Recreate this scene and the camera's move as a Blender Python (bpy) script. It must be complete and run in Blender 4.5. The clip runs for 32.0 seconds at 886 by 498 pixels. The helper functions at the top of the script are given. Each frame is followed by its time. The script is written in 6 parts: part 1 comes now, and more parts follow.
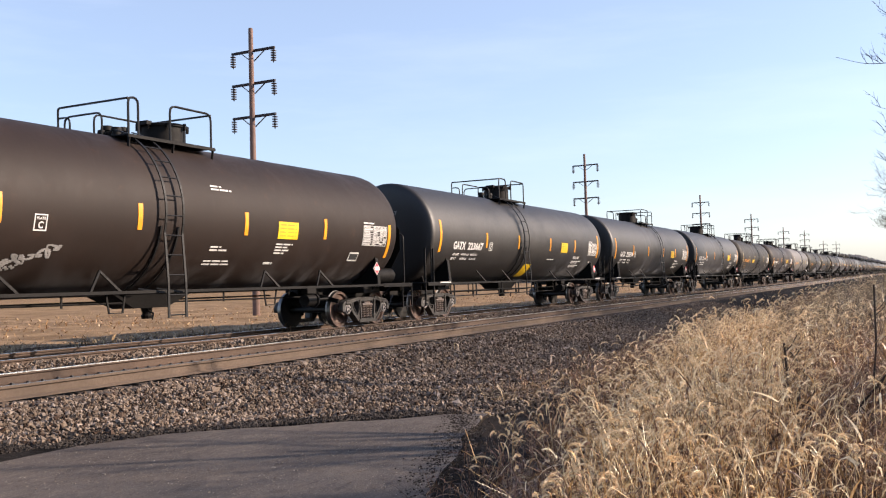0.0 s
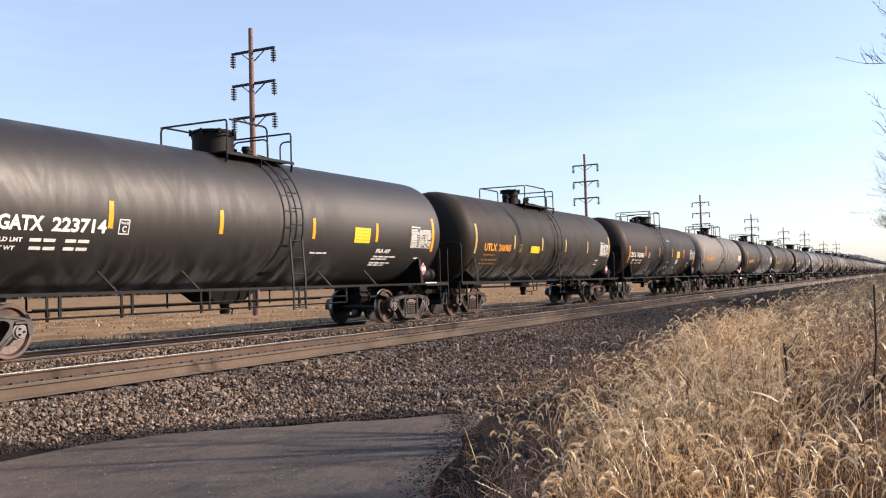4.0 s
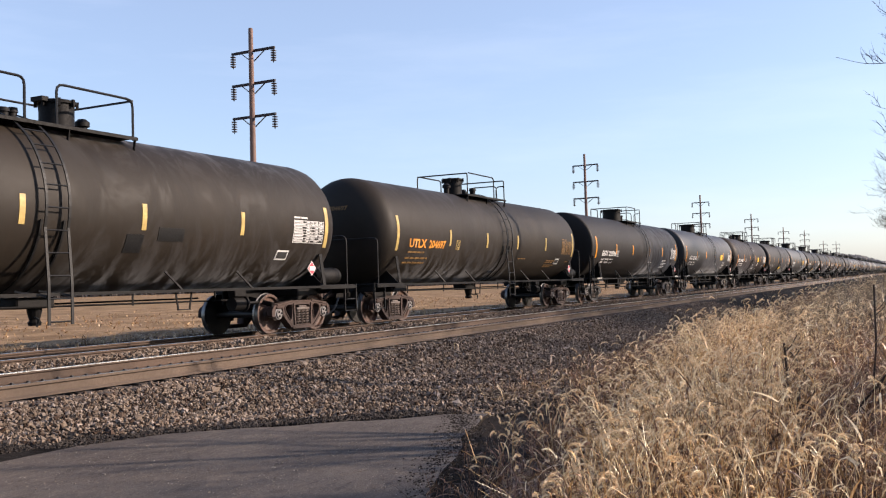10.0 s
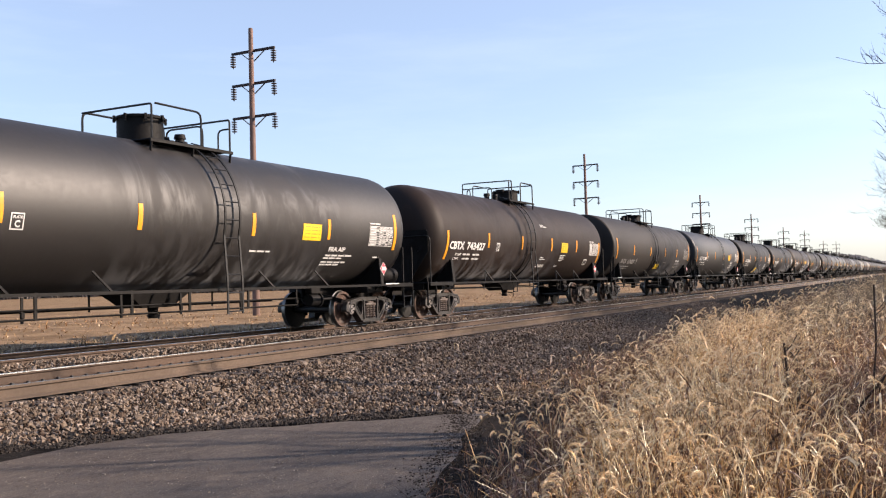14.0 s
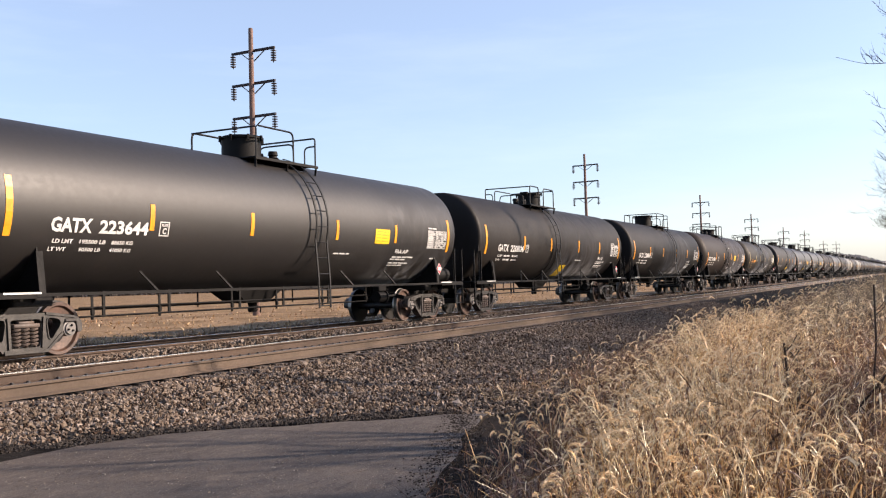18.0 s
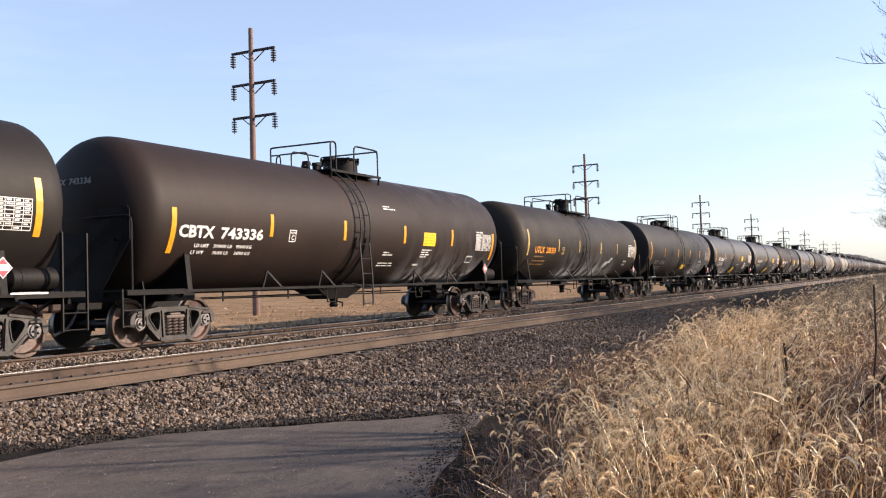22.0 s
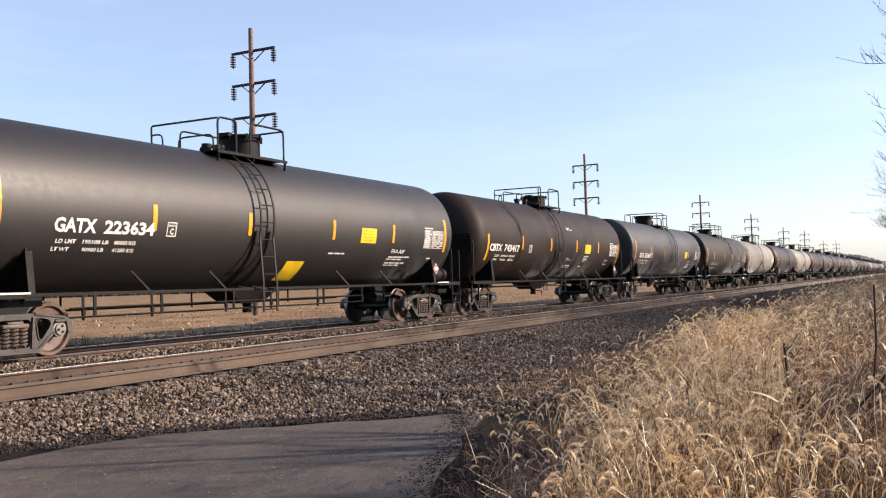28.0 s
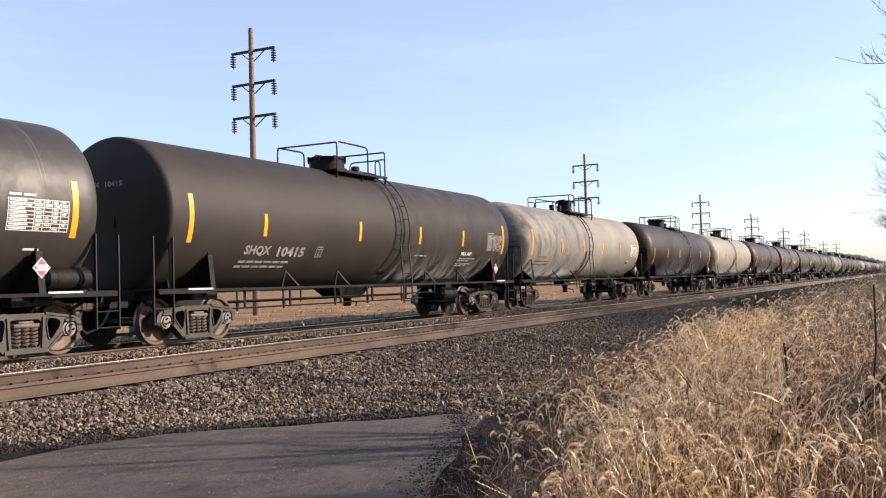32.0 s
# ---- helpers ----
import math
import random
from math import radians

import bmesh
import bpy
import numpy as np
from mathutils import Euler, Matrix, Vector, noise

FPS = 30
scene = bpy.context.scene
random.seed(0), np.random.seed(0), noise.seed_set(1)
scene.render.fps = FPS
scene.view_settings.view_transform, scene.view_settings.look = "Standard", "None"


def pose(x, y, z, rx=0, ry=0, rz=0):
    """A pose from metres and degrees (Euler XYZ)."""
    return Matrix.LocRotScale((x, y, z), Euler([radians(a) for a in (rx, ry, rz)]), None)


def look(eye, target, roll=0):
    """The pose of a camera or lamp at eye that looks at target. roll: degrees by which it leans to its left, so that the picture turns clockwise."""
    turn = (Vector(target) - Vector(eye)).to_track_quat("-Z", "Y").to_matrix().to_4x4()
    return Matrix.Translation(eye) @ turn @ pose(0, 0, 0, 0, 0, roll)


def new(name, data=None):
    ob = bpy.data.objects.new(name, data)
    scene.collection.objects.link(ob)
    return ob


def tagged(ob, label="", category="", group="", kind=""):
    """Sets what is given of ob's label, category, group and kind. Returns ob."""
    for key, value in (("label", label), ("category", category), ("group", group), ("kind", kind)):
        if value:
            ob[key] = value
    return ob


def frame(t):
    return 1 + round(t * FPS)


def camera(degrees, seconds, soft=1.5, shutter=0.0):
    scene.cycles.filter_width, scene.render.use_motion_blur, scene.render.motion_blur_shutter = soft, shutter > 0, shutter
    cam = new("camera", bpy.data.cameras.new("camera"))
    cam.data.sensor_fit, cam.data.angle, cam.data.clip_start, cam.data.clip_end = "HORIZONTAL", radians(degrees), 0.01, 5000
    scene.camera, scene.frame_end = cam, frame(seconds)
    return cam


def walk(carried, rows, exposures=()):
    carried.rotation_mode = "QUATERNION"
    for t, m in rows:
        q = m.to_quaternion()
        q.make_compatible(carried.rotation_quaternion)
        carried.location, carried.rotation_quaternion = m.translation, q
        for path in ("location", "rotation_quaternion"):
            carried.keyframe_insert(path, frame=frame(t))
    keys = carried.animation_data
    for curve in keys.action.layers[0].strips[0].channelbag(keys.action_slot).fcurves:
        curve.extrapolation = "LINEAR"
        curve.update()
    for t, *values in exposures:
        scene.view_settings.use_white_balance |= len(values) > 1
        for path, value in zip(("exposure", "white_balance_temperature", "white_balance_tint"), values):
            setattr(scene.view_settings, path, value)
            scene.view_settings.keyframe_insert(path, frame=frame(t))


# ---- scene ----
SECONDS = 32.0
EYE = (0.0, 0.0, 1.04)
YAW, PITCH, ROLL = radians(26.81), radians(2.102), -1.649
cam = camera(50.71, SECONDS, soft=1.15)
AIM = (20 * math.cos(YAW) * math.cos(PITCH), 20 * math.sin(YAW) * math.cos(PITCH), EYE[2] + 20 * math.sin(PITCH))
VIEW = look(EYE, AIM, ROLL)
walk(cam, [(0, VIEW), (SECONDS, VIEW)], exposures=[(0, 1.0, 6250, 15), (7.2, 0.99, 6250, 15), (8.2, 0.87, 6120, 15), (9.0, 0.85, 6100, 15), (10.0, 0.87, 6120, 15), (11.0, 1.0, 6250, 15), (22.5, 1.0, 6250, 15), (24.0, 0.95, 6220, 15), (25.5, 0.95, 6220, 15), (30.0, 0.98, 6250, 15), (SECONDS, 1.0, 6250, 15)])

# ---- light ----
SUN_EL, SUN_DIR = radians(24), Vector((0.50, -0.866, 0)).normalized()
world = bpy.data.worlds.new("world")
scene.world = world
world.use_nodes = True
wn = world.node_tree
sky = wn.nodes.new("ShaderNodeTexSky")
sky.sky_type, sky.sun_disc = "NISHITA", False
sky.sun_elevation, sky.sun_rotation = SUN_EL, math.atan2(SUN_DIR.x, SUN_DIR.y)
sky.air_density, sky.dust_density, sky.ozone_density, sky.altitude = 1.0, 1.2, 2.6, 100
haze = wn.nodes.new("ShaderNodeMix")
haze.data_type = "RGBA"
haze.inputs[7].default_value = (5.2, 5.4, 5.9, 1)
wn.links.new(sky.outputs[0], haze.inputs[6])
way = wn.nodes.new("ShaderNodeTexCoord")
height_ = wn.nodes.new("ShaderNodeSeparateXYZ")
layer = wn.nodes.new("ShaderNodeMapRange")
for i, v in ((1, 0.30), (2, 0.75), (3, 0.22), (4, 0.03)):
    layer.inputs[i].default_value = v
wn.links.new(way.outputs["Generated"], height_.inputs[0])
wn.links.new(height_.outputs[2], layer.inputs[0])
wn.links.new(layer.outputs[0], haze.inputs[0])
stretch_ = wn.nodes.new("ShaderNodeMapping")
stretch_.inputs["Scale"].default_value = (1.0, 1.0, 7.0)
wisp = wn.nodes.new("ShaderNodeTexNoise")
wisp.inputs["Scale"].default_value, wisp.inputs["Detail"].default_value, wisp.inputs["Roughness"].default_value = 2.2, 7.0, 0.62
thin_ = wn.nodes.new("ShaderNodeMapRange")
for i, v in ((1, 0.46), (2, 0.80), (3, 0.0), (4, 0.09)):
    thin_.inputs[i].default_value = v
cirrus = wn.nodes.new("ShaderNodeMix")
cirrus.data_type = "RGBA"
cirrus.inputs[7].default_value = (8.2, 8.2, 8.4, 1)
wn.links.new(way.outputs["Generated"], stretch_.inputs[0])
wn.links.new(stretch_.outputs[0], wisp.inputs["Vector"])
wn.links.new(wisp.outputs[0], thin_.inputs[0])
wn.links.new(thin_.outputs[0], cirrus.inputs[0])
wn.links.new(haze.outputs[2], cirrus.inputs[6])
wn.links.new(cirrus.outputs[2], wn.nodes["Background"].inputs[0])
wn.nodes["Background"].inputs[1].default_value = 0.11
lamp = bpy.data.lights.new("sun", "SUN")
lamp.energy, lamp.angle, lamp.color = 5.0, radians(0.6), (1.0, 0.815, 0.62)
sun = new("sun", lamp)
toward = SUN_DIR * math.cos(SUN_EL) + Vector((0, 0, math.sin(SUN_EL)))
sun.matrix_world = look(toward * 80, (0, 0, 0))

# ---- materials ----


def nodes_of(name):
    m = bpy.data.materials.new(name)
    m.use_nodes = True
    t = m.node_tree
    return m, t, t.nodes["Principled BSDF"]


def add(t, kind, **inputs):
    n = t.nodes.new(kind)
    for k, v in inputs.items():
        n.inputs[k].default_value = v
    return n


def mixer(t, fac, a, b, blend="MIX"):
    n = t.nodes.new("ShaderNodeMix")
    n.data_type, n.blend_type = "RGBA", blend
    for sock, v in ((n.inputs[0], fac), (n.inputs[6], a), (n.inputs[7], b)):
        if isinstance(v, (int, float, tuple)):
            sock.default_value = v if not isinstance(v, tuple) else (*v[:3], 1)
        else:
            t.links.new(v, sock)
    return n.outputs[2]


def ramp(t, source, lo, hi, to_lo=0.0, to_hi=1.0):
    n = add(t, "ShaderNodeMapRange")
    n.interpolation_type = "SMOOTHSTEP"
    for i, v in ((1, lo), (2, hi), (3, to_lo), (4, to_hi)):
        n.inputs[i].default_value = v
    t.links.new(source, n.inputs[0])
    return n.outputs[0]


def times(t, a, b, op="MULTIPLY"):
    n = t.nodes.new("ShaderNodeMath")
    n.operation = op
    for i, v in enumerate((a, b)):
        if isinstance(v, (int, float)):
            n.inputs[i].default_value = v
        else:
            t.links.new(v, n.inputs[i])
    return n.outputs[0]


def grain(t, scale, detail=4.0, rough=0.6, stretch=None, distort=0.0, space="Object"):
    co = t.nodes.new("ShaderNodeTexCoord").outputs[space]
    if stretch:
        mp = t.nodes.new("ShaderNodeMapping")
        mp.inputs["Scale"].default_value = stretch
        t.links.new(co, mp.inputs[0])
        co = mp.outputs[0]
    n = add(t, "ShaderNodeTexNoise", Scale=scale, Detail=detail, Roughness=rough, Distortion=distort)
    t.links.new(co, n.inputs["Vector"])
    return n.outputs[0]


def relief(t, bsdf, height, strength, distance):
    b = add(t, "ShaderNodeBump", Strength=strength, Distance=distance)
    t.links.new(height, b.inputs["Height"])
    t.links.new(b.outputs[0], bsdf.inputs["Normal"])


def shade(c, k):
    return tuple(min(1.0, v * k) for v in c)


def surface(name, base, rough=0.7, metal=0.0, coarse=1.2, fine=25.0, vary=0.35, bump=0.3, depth=0.004, second=None, objects=0.0, islands=0.0, gloss=0.5):
    """A worn surface: two sizes of noise over the base colour, and a fine relief."""
    m, t, b = nodes_of(name)
    big, small = grain(t, coarse, 5), grain(t, fine, 4, 0.7)
    c = mixer(t, ramp(t, big, 0.3, 0.7), shade(base, 1 - vary), second or shade(base, 1 + vary))
    c = mixer(t, times(t, ramp(t, small, 0.35, 0.65), 0.5), c, shade(base, 1 - vary * 0.9))
    if objects:
        r = t.nodes.new("ShaderNodeObjectInfo").outputs["Random"]
        c = mixer(t, ramp(t, r, 0, 1, 0, objects), c, shade(base, 0.4))
    if islands:
        r = t.nodes.new("ShaderNodeNewGeometry").outputs["Random Per Island"]
        c = mixer(t, ramp(t, r, 0.55, 0.0, 0, islands), c, (base[0] * 0.22, base[1] * 0.17, base[2] * 0.15))
        c = mixer(t, ramp(t, r, 0.7, 1, 0, islands * 0.8), c, (min(0.85, base[0] * 1.5), min(0.78, base[1] * 1.65), min(0.7, base[2] * 1.9)))
    t.links.new(c, b.inputs["Base Color"])
    t.links.new(ramp(t, small, 0.2, 0.8, max(0.05, rough - 0.12), min(1, rough + 0.12)), b.inputs["Roughness"])
    b.inputs["Metallic"].default_value = metal
    b.inputs["Specular IOR Level"].default_value = gloss
    if bump:
        relief(t, b, small, bump, depth)
    return m


def tank_paint(name, base, smear=(0.3, 0.5, 0.7, 7.0), tone=(0.12, 0.115, 0.11), rust=0.0, rough=0.56, gloss=0.3, drips=0.10, slick=0.0):
    """Tank enamel with road dust, and smears of dry dirt or oil round the barrel, their grazing sky sheen partly
    painted in. smear: strength, the stretch of x where they start and end, and their width. slick: how glossy the
    smears are.
    """
    m, t, b = nodes_of(name)
    strength, x0, x1, band = smear
    co = t.nodes.new("ShaderNodeTexCoord").outputs["Object"]
    sep = t.nodes.new("ShaderNodeSeparateXYZ")
    t.links.new(co, sep.inputs[0])
    dust = grain(t, 0.55, 6, 0.65)
    fine = grain(t, 9.0, 6, 0.75)
    c = mixer(t, ramp(t, dust, 0.35, 0.7), shade(base, 0.86), shade(base, 1.18))
    c = mixer(t, times(t, ramp(t, fine, 0.45, 0.75), 0.3), c, shade(base, 1.45))
    wash = grain(t, 1.0, 6, 0.66, (band * 0.12, 0.42, 0.36), 3.4)
    inside = times(t, ramp(t, sep.outputs[0], x0 - 0.9, x0 + 0.9), ramp(t, sep.outputs[0], x1 - 0.9, x1 + 0.9, 1, 0))
    # Smear tones: dirt, plus sky reflection at grazing angles put into the colour.
    c = mixer(t, times(t, times(t, ramp(t, wash, 0.44, 0.64), inside), min(0.9, strength * 0.34)), c, tone)
    c = mixer(t, times(t, times(t, ramp(t, wash, 0.5, 0.3), inside), min(0.8, strength * 0.4)), c, shade(base, 0.6))
    runs = grain(t, 1.0, 3, 0.7, (6.5, 0.10, 0.20), 0.3)
    c = mixer(t, times(t, ramp(t, runs, 0.60, 0.74), drips), c, shade(base, 4.5 if drips > 0.2 else 1.9))
    if rust:
        spots = grain(t, 2.2, 8, 0.75)
        c = mixer(t, times(t, ramp(t, spots, 0.58, 0.72), rust), c, (0.06, 0.026, 0.012))
    t.links.new(c, b.inputs["Base Color"])
    share = times(t, inside, min(1.0, strength * 1.6))
    gloss_mix = mixer(t, share, ramp(t, fine, 0.3, 0.7, rough - 0.02, rough + 0.04), ramp(t, wash, 0.38, 0.62, rough - 0.03 + 0.03 * slick, rough + 0.04 - 0.27 * slick))
    t.links.new(gloss_mix, b.inputs["Roughness"])
    sheen = mixer(t, share, (gloss,) * 3, ramp(t, wash, 0.36, 0.62, gloss * 1.05, gloss * (0.45 + 1.0 * slick)))
    t.links.new(sheen, b.inputs["Specular IOR Level"])
    film = times(t, times(t, ramp(t, wash, 0.40, 0.62), inside), 0.0 if slick else min(0.65, 0.10 + strength * 0.38))
    t.links.new(film, b.inputs["Sheen Weight"])
    b.inputs["Sheen Roughness"].default_value = 0.35
    b.inputs["Sheen Tint"].default_value = (0.75, 0.76, 0.8, 1)
    relief(t, b, fine, 0.03, 0.004)
    return m


M_STEEL = surface("black_underframe_steel", (0.0055, 0.0048, 0.0046), 0.65, vary=0.4, bump=0.25, gloss=0.18)
M_PIPE = surface("black_pipe_rail", (0.006, 0.0058, 0.006), 0.55, vary=0.3, bump=0.1, gloss=0.3)
M_CAST = surface("dusty_cast_steel", (0.036, 0.031, 0.028), 0.5, vary=0.8, bump=0.6, coarse=4, fine=34, objects=0.5)
M_RUSTCAST = surface("rusty_cast_steel", (0.050, 0.028, 0.021), 0.8, vary=0.45, bump=0.5, fine=40, objects=0.5)
M_WHEEL = surface("rusty_wheel_steel", (0.066, 0.035, 0.024), 0.55, vary=0.75, bump=0.3, coarse=3.5)
# Wheel backs and axle: grease, blackened further for the shade under the car.
M_WHEELBACK = surface("shaded_greasy_wheel_steel", (0.010, 0.008, 0.007), 0.5, vary=0.5, bump=0.2, coarse=3)
M_TREAD = surface("polished_tread_steel", (0.20, 0.19, 0.18), 0.38, 1.0, vary=0.15, bump=0.05)
M_SPRING = surface("grey_spring_steel", (0.088, 0.066, 0.055), 0.6, vary=0.3, bump=0.1)
M_CAP = surface("grey_bearing_cap", (0.19, 0.175, 0.165), 0.6, vary=0.4, bump=0.1)
M_YELLOW = surface("yellow_reflective_sheet", (0.66, 0.27, 0.008), 0.4, vary=0.18, bump=0.02, coarse=6)
M_PALE = surface("faded_reflective_sheet", (0.42, 0.30, 0.10), 0.4, vary=0.25, bump=0.02, coarse=6)
M_CARD = surface("yellow_stencil_paint", (0.70, 0.45, 0.008), 0.45, vary=0.15, bump=0.02, coarse=4)
M_WHITE = surface("white_stencil_paint", (0.55, 0.54, 0.52), 0.5, vary=0.12, bump=0.02, coarse=5)
M_FADED = surface("faded_stencil_paint", (0.22, 0.21, 0.2), 0.6, vary=0.3, bump=0.02, coarse=5)
M_AMBER = surface("amber_stencil_paint", (0.55, 0.22, 0.02), 0.5, vary=0.2, bump=0.02, coarse=5)
M_DIMAMBER = surface("faded_amber_paint", (0.16, 0.085, 0.02), 0.6, vary=0.3, bump=0, coarse=5)
M_INK = surface("black_stencil_ink", (0.03, 0.03, 0.03), 0.6, vary=0.3, bump=0)
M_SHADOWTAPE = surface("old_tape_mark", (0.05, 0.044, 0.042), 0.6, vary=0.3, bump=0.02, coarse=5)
M_RED = surface("red_placard", (0.80, 0.045, 0.07), 0.4, vary=0.15, bump=0)
M_RAIL = surface("rusty_rail_steel", (0.062, 0.037, 0.023), 0.8, vary=0.35, bump=0.3, coarse=0.8, fine=30)
M_DUSTRAIL = surface("dusty_rail_web", (0.088, 0.061, 0.042), 0.85, vary=0.25, bump=0.3, coarse=0.9, fine=30)
M_SHINE = surface("polished_rail_head", (0.55, 0.54, 0.53), 0.3, 1.0, vary=0.1, bump=0.03)
M_TIE = surface("weathered_tie_wood", (0.07, 0.05, 0.038), 0.9, vary=0.4, bump=0.6, fine=18, objects=0.5)
M_STONE = surface("grey_ballast_stone", (0.185, 0.140, 0.104), 0.9, vary=0.35, bump=0.4, fine=60, islands=1.0, gloss=0.2)
M_GRIT = surface("dark_cinder_lumps", (0.040, 0.033, 0.028), 0.9, vary=0.4, bump=0.3, fine=60, islands=0.8, gloss=0.2)
M_PEBBLE = surface("pale_pebble", (0.26, 0.22, 0.18), 0.9, vary=0.3, bump=0.1, fine=60, islands=0.7)
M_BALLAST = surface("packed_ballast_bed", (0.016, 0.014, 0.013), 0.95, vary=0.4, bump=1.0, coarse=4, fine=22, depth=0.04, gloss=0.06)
M_CINDER = surface("dark_cinder_gravel", (0.026, 0.021, 0.018), 0.95, vary=0.4, bump=0.8, coarse=2, fine=40, depth=0.02, gloss=0.06)
M_FIELD = surface("dry_stubble_field", (0.255, 0.163, 0.088), 0.95, vary=0.45, bump=0.9, coarse=0.35, fine=2.2, depth=0.14, second=(0.34, 0.23, 0.132), gloss=0.06)
M_SOIL = surface("dead_grass_soil", (0.06, 0.038, 0.024), 0.95, vary=0.4, bump=0.8, coarse=1.5, fine=20, depth=0.03, gloss=0.06)
def dry_blades(name, dark, mid, pale, patch, through_=0.2):
    """Dead stems and blades: each strand has its own tone, patches of the stand another, and light shines through."""
    m, t, b = nodes_of(name)
    r = t.nodes.new("ShaderNodeNewGeometry").outputs["Random Per Island"]
    c = mixer(t, ramp(t, r, 0.25, 0.62), dark, mid)
    c = mixer(t, ramp(t, r, 0.60, 0.80), c, pale)
    stand = grain(t, 0.8, 4, 0.6)
    c = mixer(t, times(t, ramp(t, stand, 0.48, 0.64), 0.45), c, patch)
    fleck = grain(t, 45.0, 3, 0.7)
    c = mixer(t, times(t, ramp(t, fleck, 0.5, 0.75), 0.5), c, shade(dark, 0.8))
    t.links.new(c, b.inputs["Base Color"])
    b.inputs["Roughness"].default_value = 0.38
    leaf = t.nodes.new("ShaderNodeBsdfTranslucent")
    t.links.new(c, leaf.inputs[0])
    both = t.nodes.new("ShaderNodeMixShader")
    both.inputs[0].default_value = through_
    t.links.new(b.outputs[0], both.inputs[1])
    t.links.new(leaf.outputs[0], both.inputs[2])
    t.links.new(both.outputs[0], t.nodes["Material Output"].inputs["Surface"])
    return m


M_STRAW = dry_blades("dry_grass_straw", (0.10, 0.044, 0.019), (0.80, 0.51, 0.22), (0.98, 0.81, 0.50), (0.43, 0.225, 0.09))
M_DULL = dry_blades("dull_far_grass", (0.06, 0.036, 0.022), (0.36, 0.245, 0.125), (0.74, 0.58, 0.36), (0.22, 0.135, 0.07))
M_SEED = dry_blades("fuzzy_seed_head", (0.66, 0.47, 0.27), (0.88, 0.70, 0.44), (0.97, 0.87, 0.64), (0.74, 0.54, 0.32), 0.45)
M_ARM = surface("dark_crossarm_timber", (0.03, 0.025, 0.028), 0.8, vary=0.3, bump=0.3)
M_SHORT = dry_blades("short_tan_grass", (0.14, 0.085, 0.045), (0.38, 0.26, 0.13), (0.55, 0.42, 0.25), (0.30, 0.18, 0.085), 0.2)
M_STUBBLE = dry_blades("field_stubble", (0.17, 0.085, 0.036), (0.40, 0.23, 0.10), (0.58, 0.40, 0.21), (0.33, 0.18, 0.075), 0.15)
M_WEEDS = dry_blades("dead_brown_weeds", (0.08, 0.034, 0.019), (0.30, 0.15, 0.078), (0.42, 0.27, 0.15), (0.12, 0.055, 0.03), 0.2)
M_STALK = surface("brown_weed_stalk", (0.045, 0.028, 0.020), 0.9, vary=0.4, bump=0.2)
M_BARK = surface("grey_winter_bark", (0.085, 0.062, 0.052), 0.95, vary=0.35, bump=0.6, coarse=4, fine=30)
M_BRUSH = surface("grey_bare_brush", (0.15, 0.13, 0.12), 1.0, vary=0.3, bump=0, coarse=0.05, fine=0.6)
# The haze of distance is mixed into this paler woods colour.
M_WOODS = surface("hazed_far_woods", (0.34, 0.31, 0.285), 1.0, vary=0.2, bump=0, coarse=0.05, fine=0.6)
M_POLE = surface("weathered_pole_wood", (0.16, 0.10, 0.08), 0.85, vary=0.3, bump=0.5, coarse=1, fine=20)
M_INSUL = surface("dark_glazed_porcelain", (0.035, 0.03, 0.04), 0.25, vary=0.2, bump=0)


def asphalt():
    m, t, b = nodes_of("worn_asphalt")
    big, fine = grain(t, 0.7, 6, 0.6), grain(t, 60.0, 4, 0.8)
    c = mixer(t, ramp(t, big, 0.3, 0.7), (0.050, 0.037, 0.030), (0.098, 0.077, 0.062))
    c = mixer(t, times(t, ramp(t, fine, 0.45, 0.7), 0.55), c, (0.14, 0.127, 0.118))
    c = mixer(t, times(t, ramp(t, fine, 0.5, 0.3), 0.6), c, (0.025, 0.025, 0.025))
    mottle = grain(t, 7.0, 5, 0.75, (0.6, 1.6, 1.0), 0.6)
    c = mixer(t, times(t, ramp(t, mottle, 0.5, 0.66), 0.5), c, (0.13, 0.105, 0.085))
    c = mixer(t, times(t, ramp(t, mottle, 0.47, 0.33), 0.6), c, (0.026, 0.021, 0.019))
    speck = grain(t, 75.0, 2, 0.6)
    c = mixer(t, times(t, ramp(t, speck, 0.62, 0.68), 0.7), c, (0.24, 0.21, 0.18))
    # Streaks of branch shadow put into the colour, drawn out along x.
    shadow_streak = grain(t, 1.0, 6, 0.65, (0.9, 2.6, 1.0), 0.8)
    c = mixer(t, times(t, ramp(t, shadow_streak, 0.5, 0.72), 0.55), c, (0.028, 0.024, 0.023))
    t.links.new(c, b.inputs["Base Color"])
    b.inputs["Roughness"].default_value = 0.85
    b.inputs["Specular IOR Level"].default_value = 0.35
    relief(t, b, fine, 0.7, 0.012)
    return m


M_ASPHALT = asphalt()

# ---- mesh tools ----


def part(name, data, material, parent, label="", m=None):
    """Links a bmesh or a finished mesh as one object under a thing or a part."""
    if isinstance(data, bmesh.types.BMesh):
        data = finish(name, data, material)
    ob = new(name, data)
    if material and (not data.materials or data.materials[0] != material):
        if not data.materials:
            data.materials.append(material)
        else:
            ob.material_slots[0].link = "OBJECT"
            ob.material_slots[0].material = material
    ob.parent = parent
    if m is not None:
        ob.matrix_basis = m
    if label:
        tagged(ob, label)
    return ob


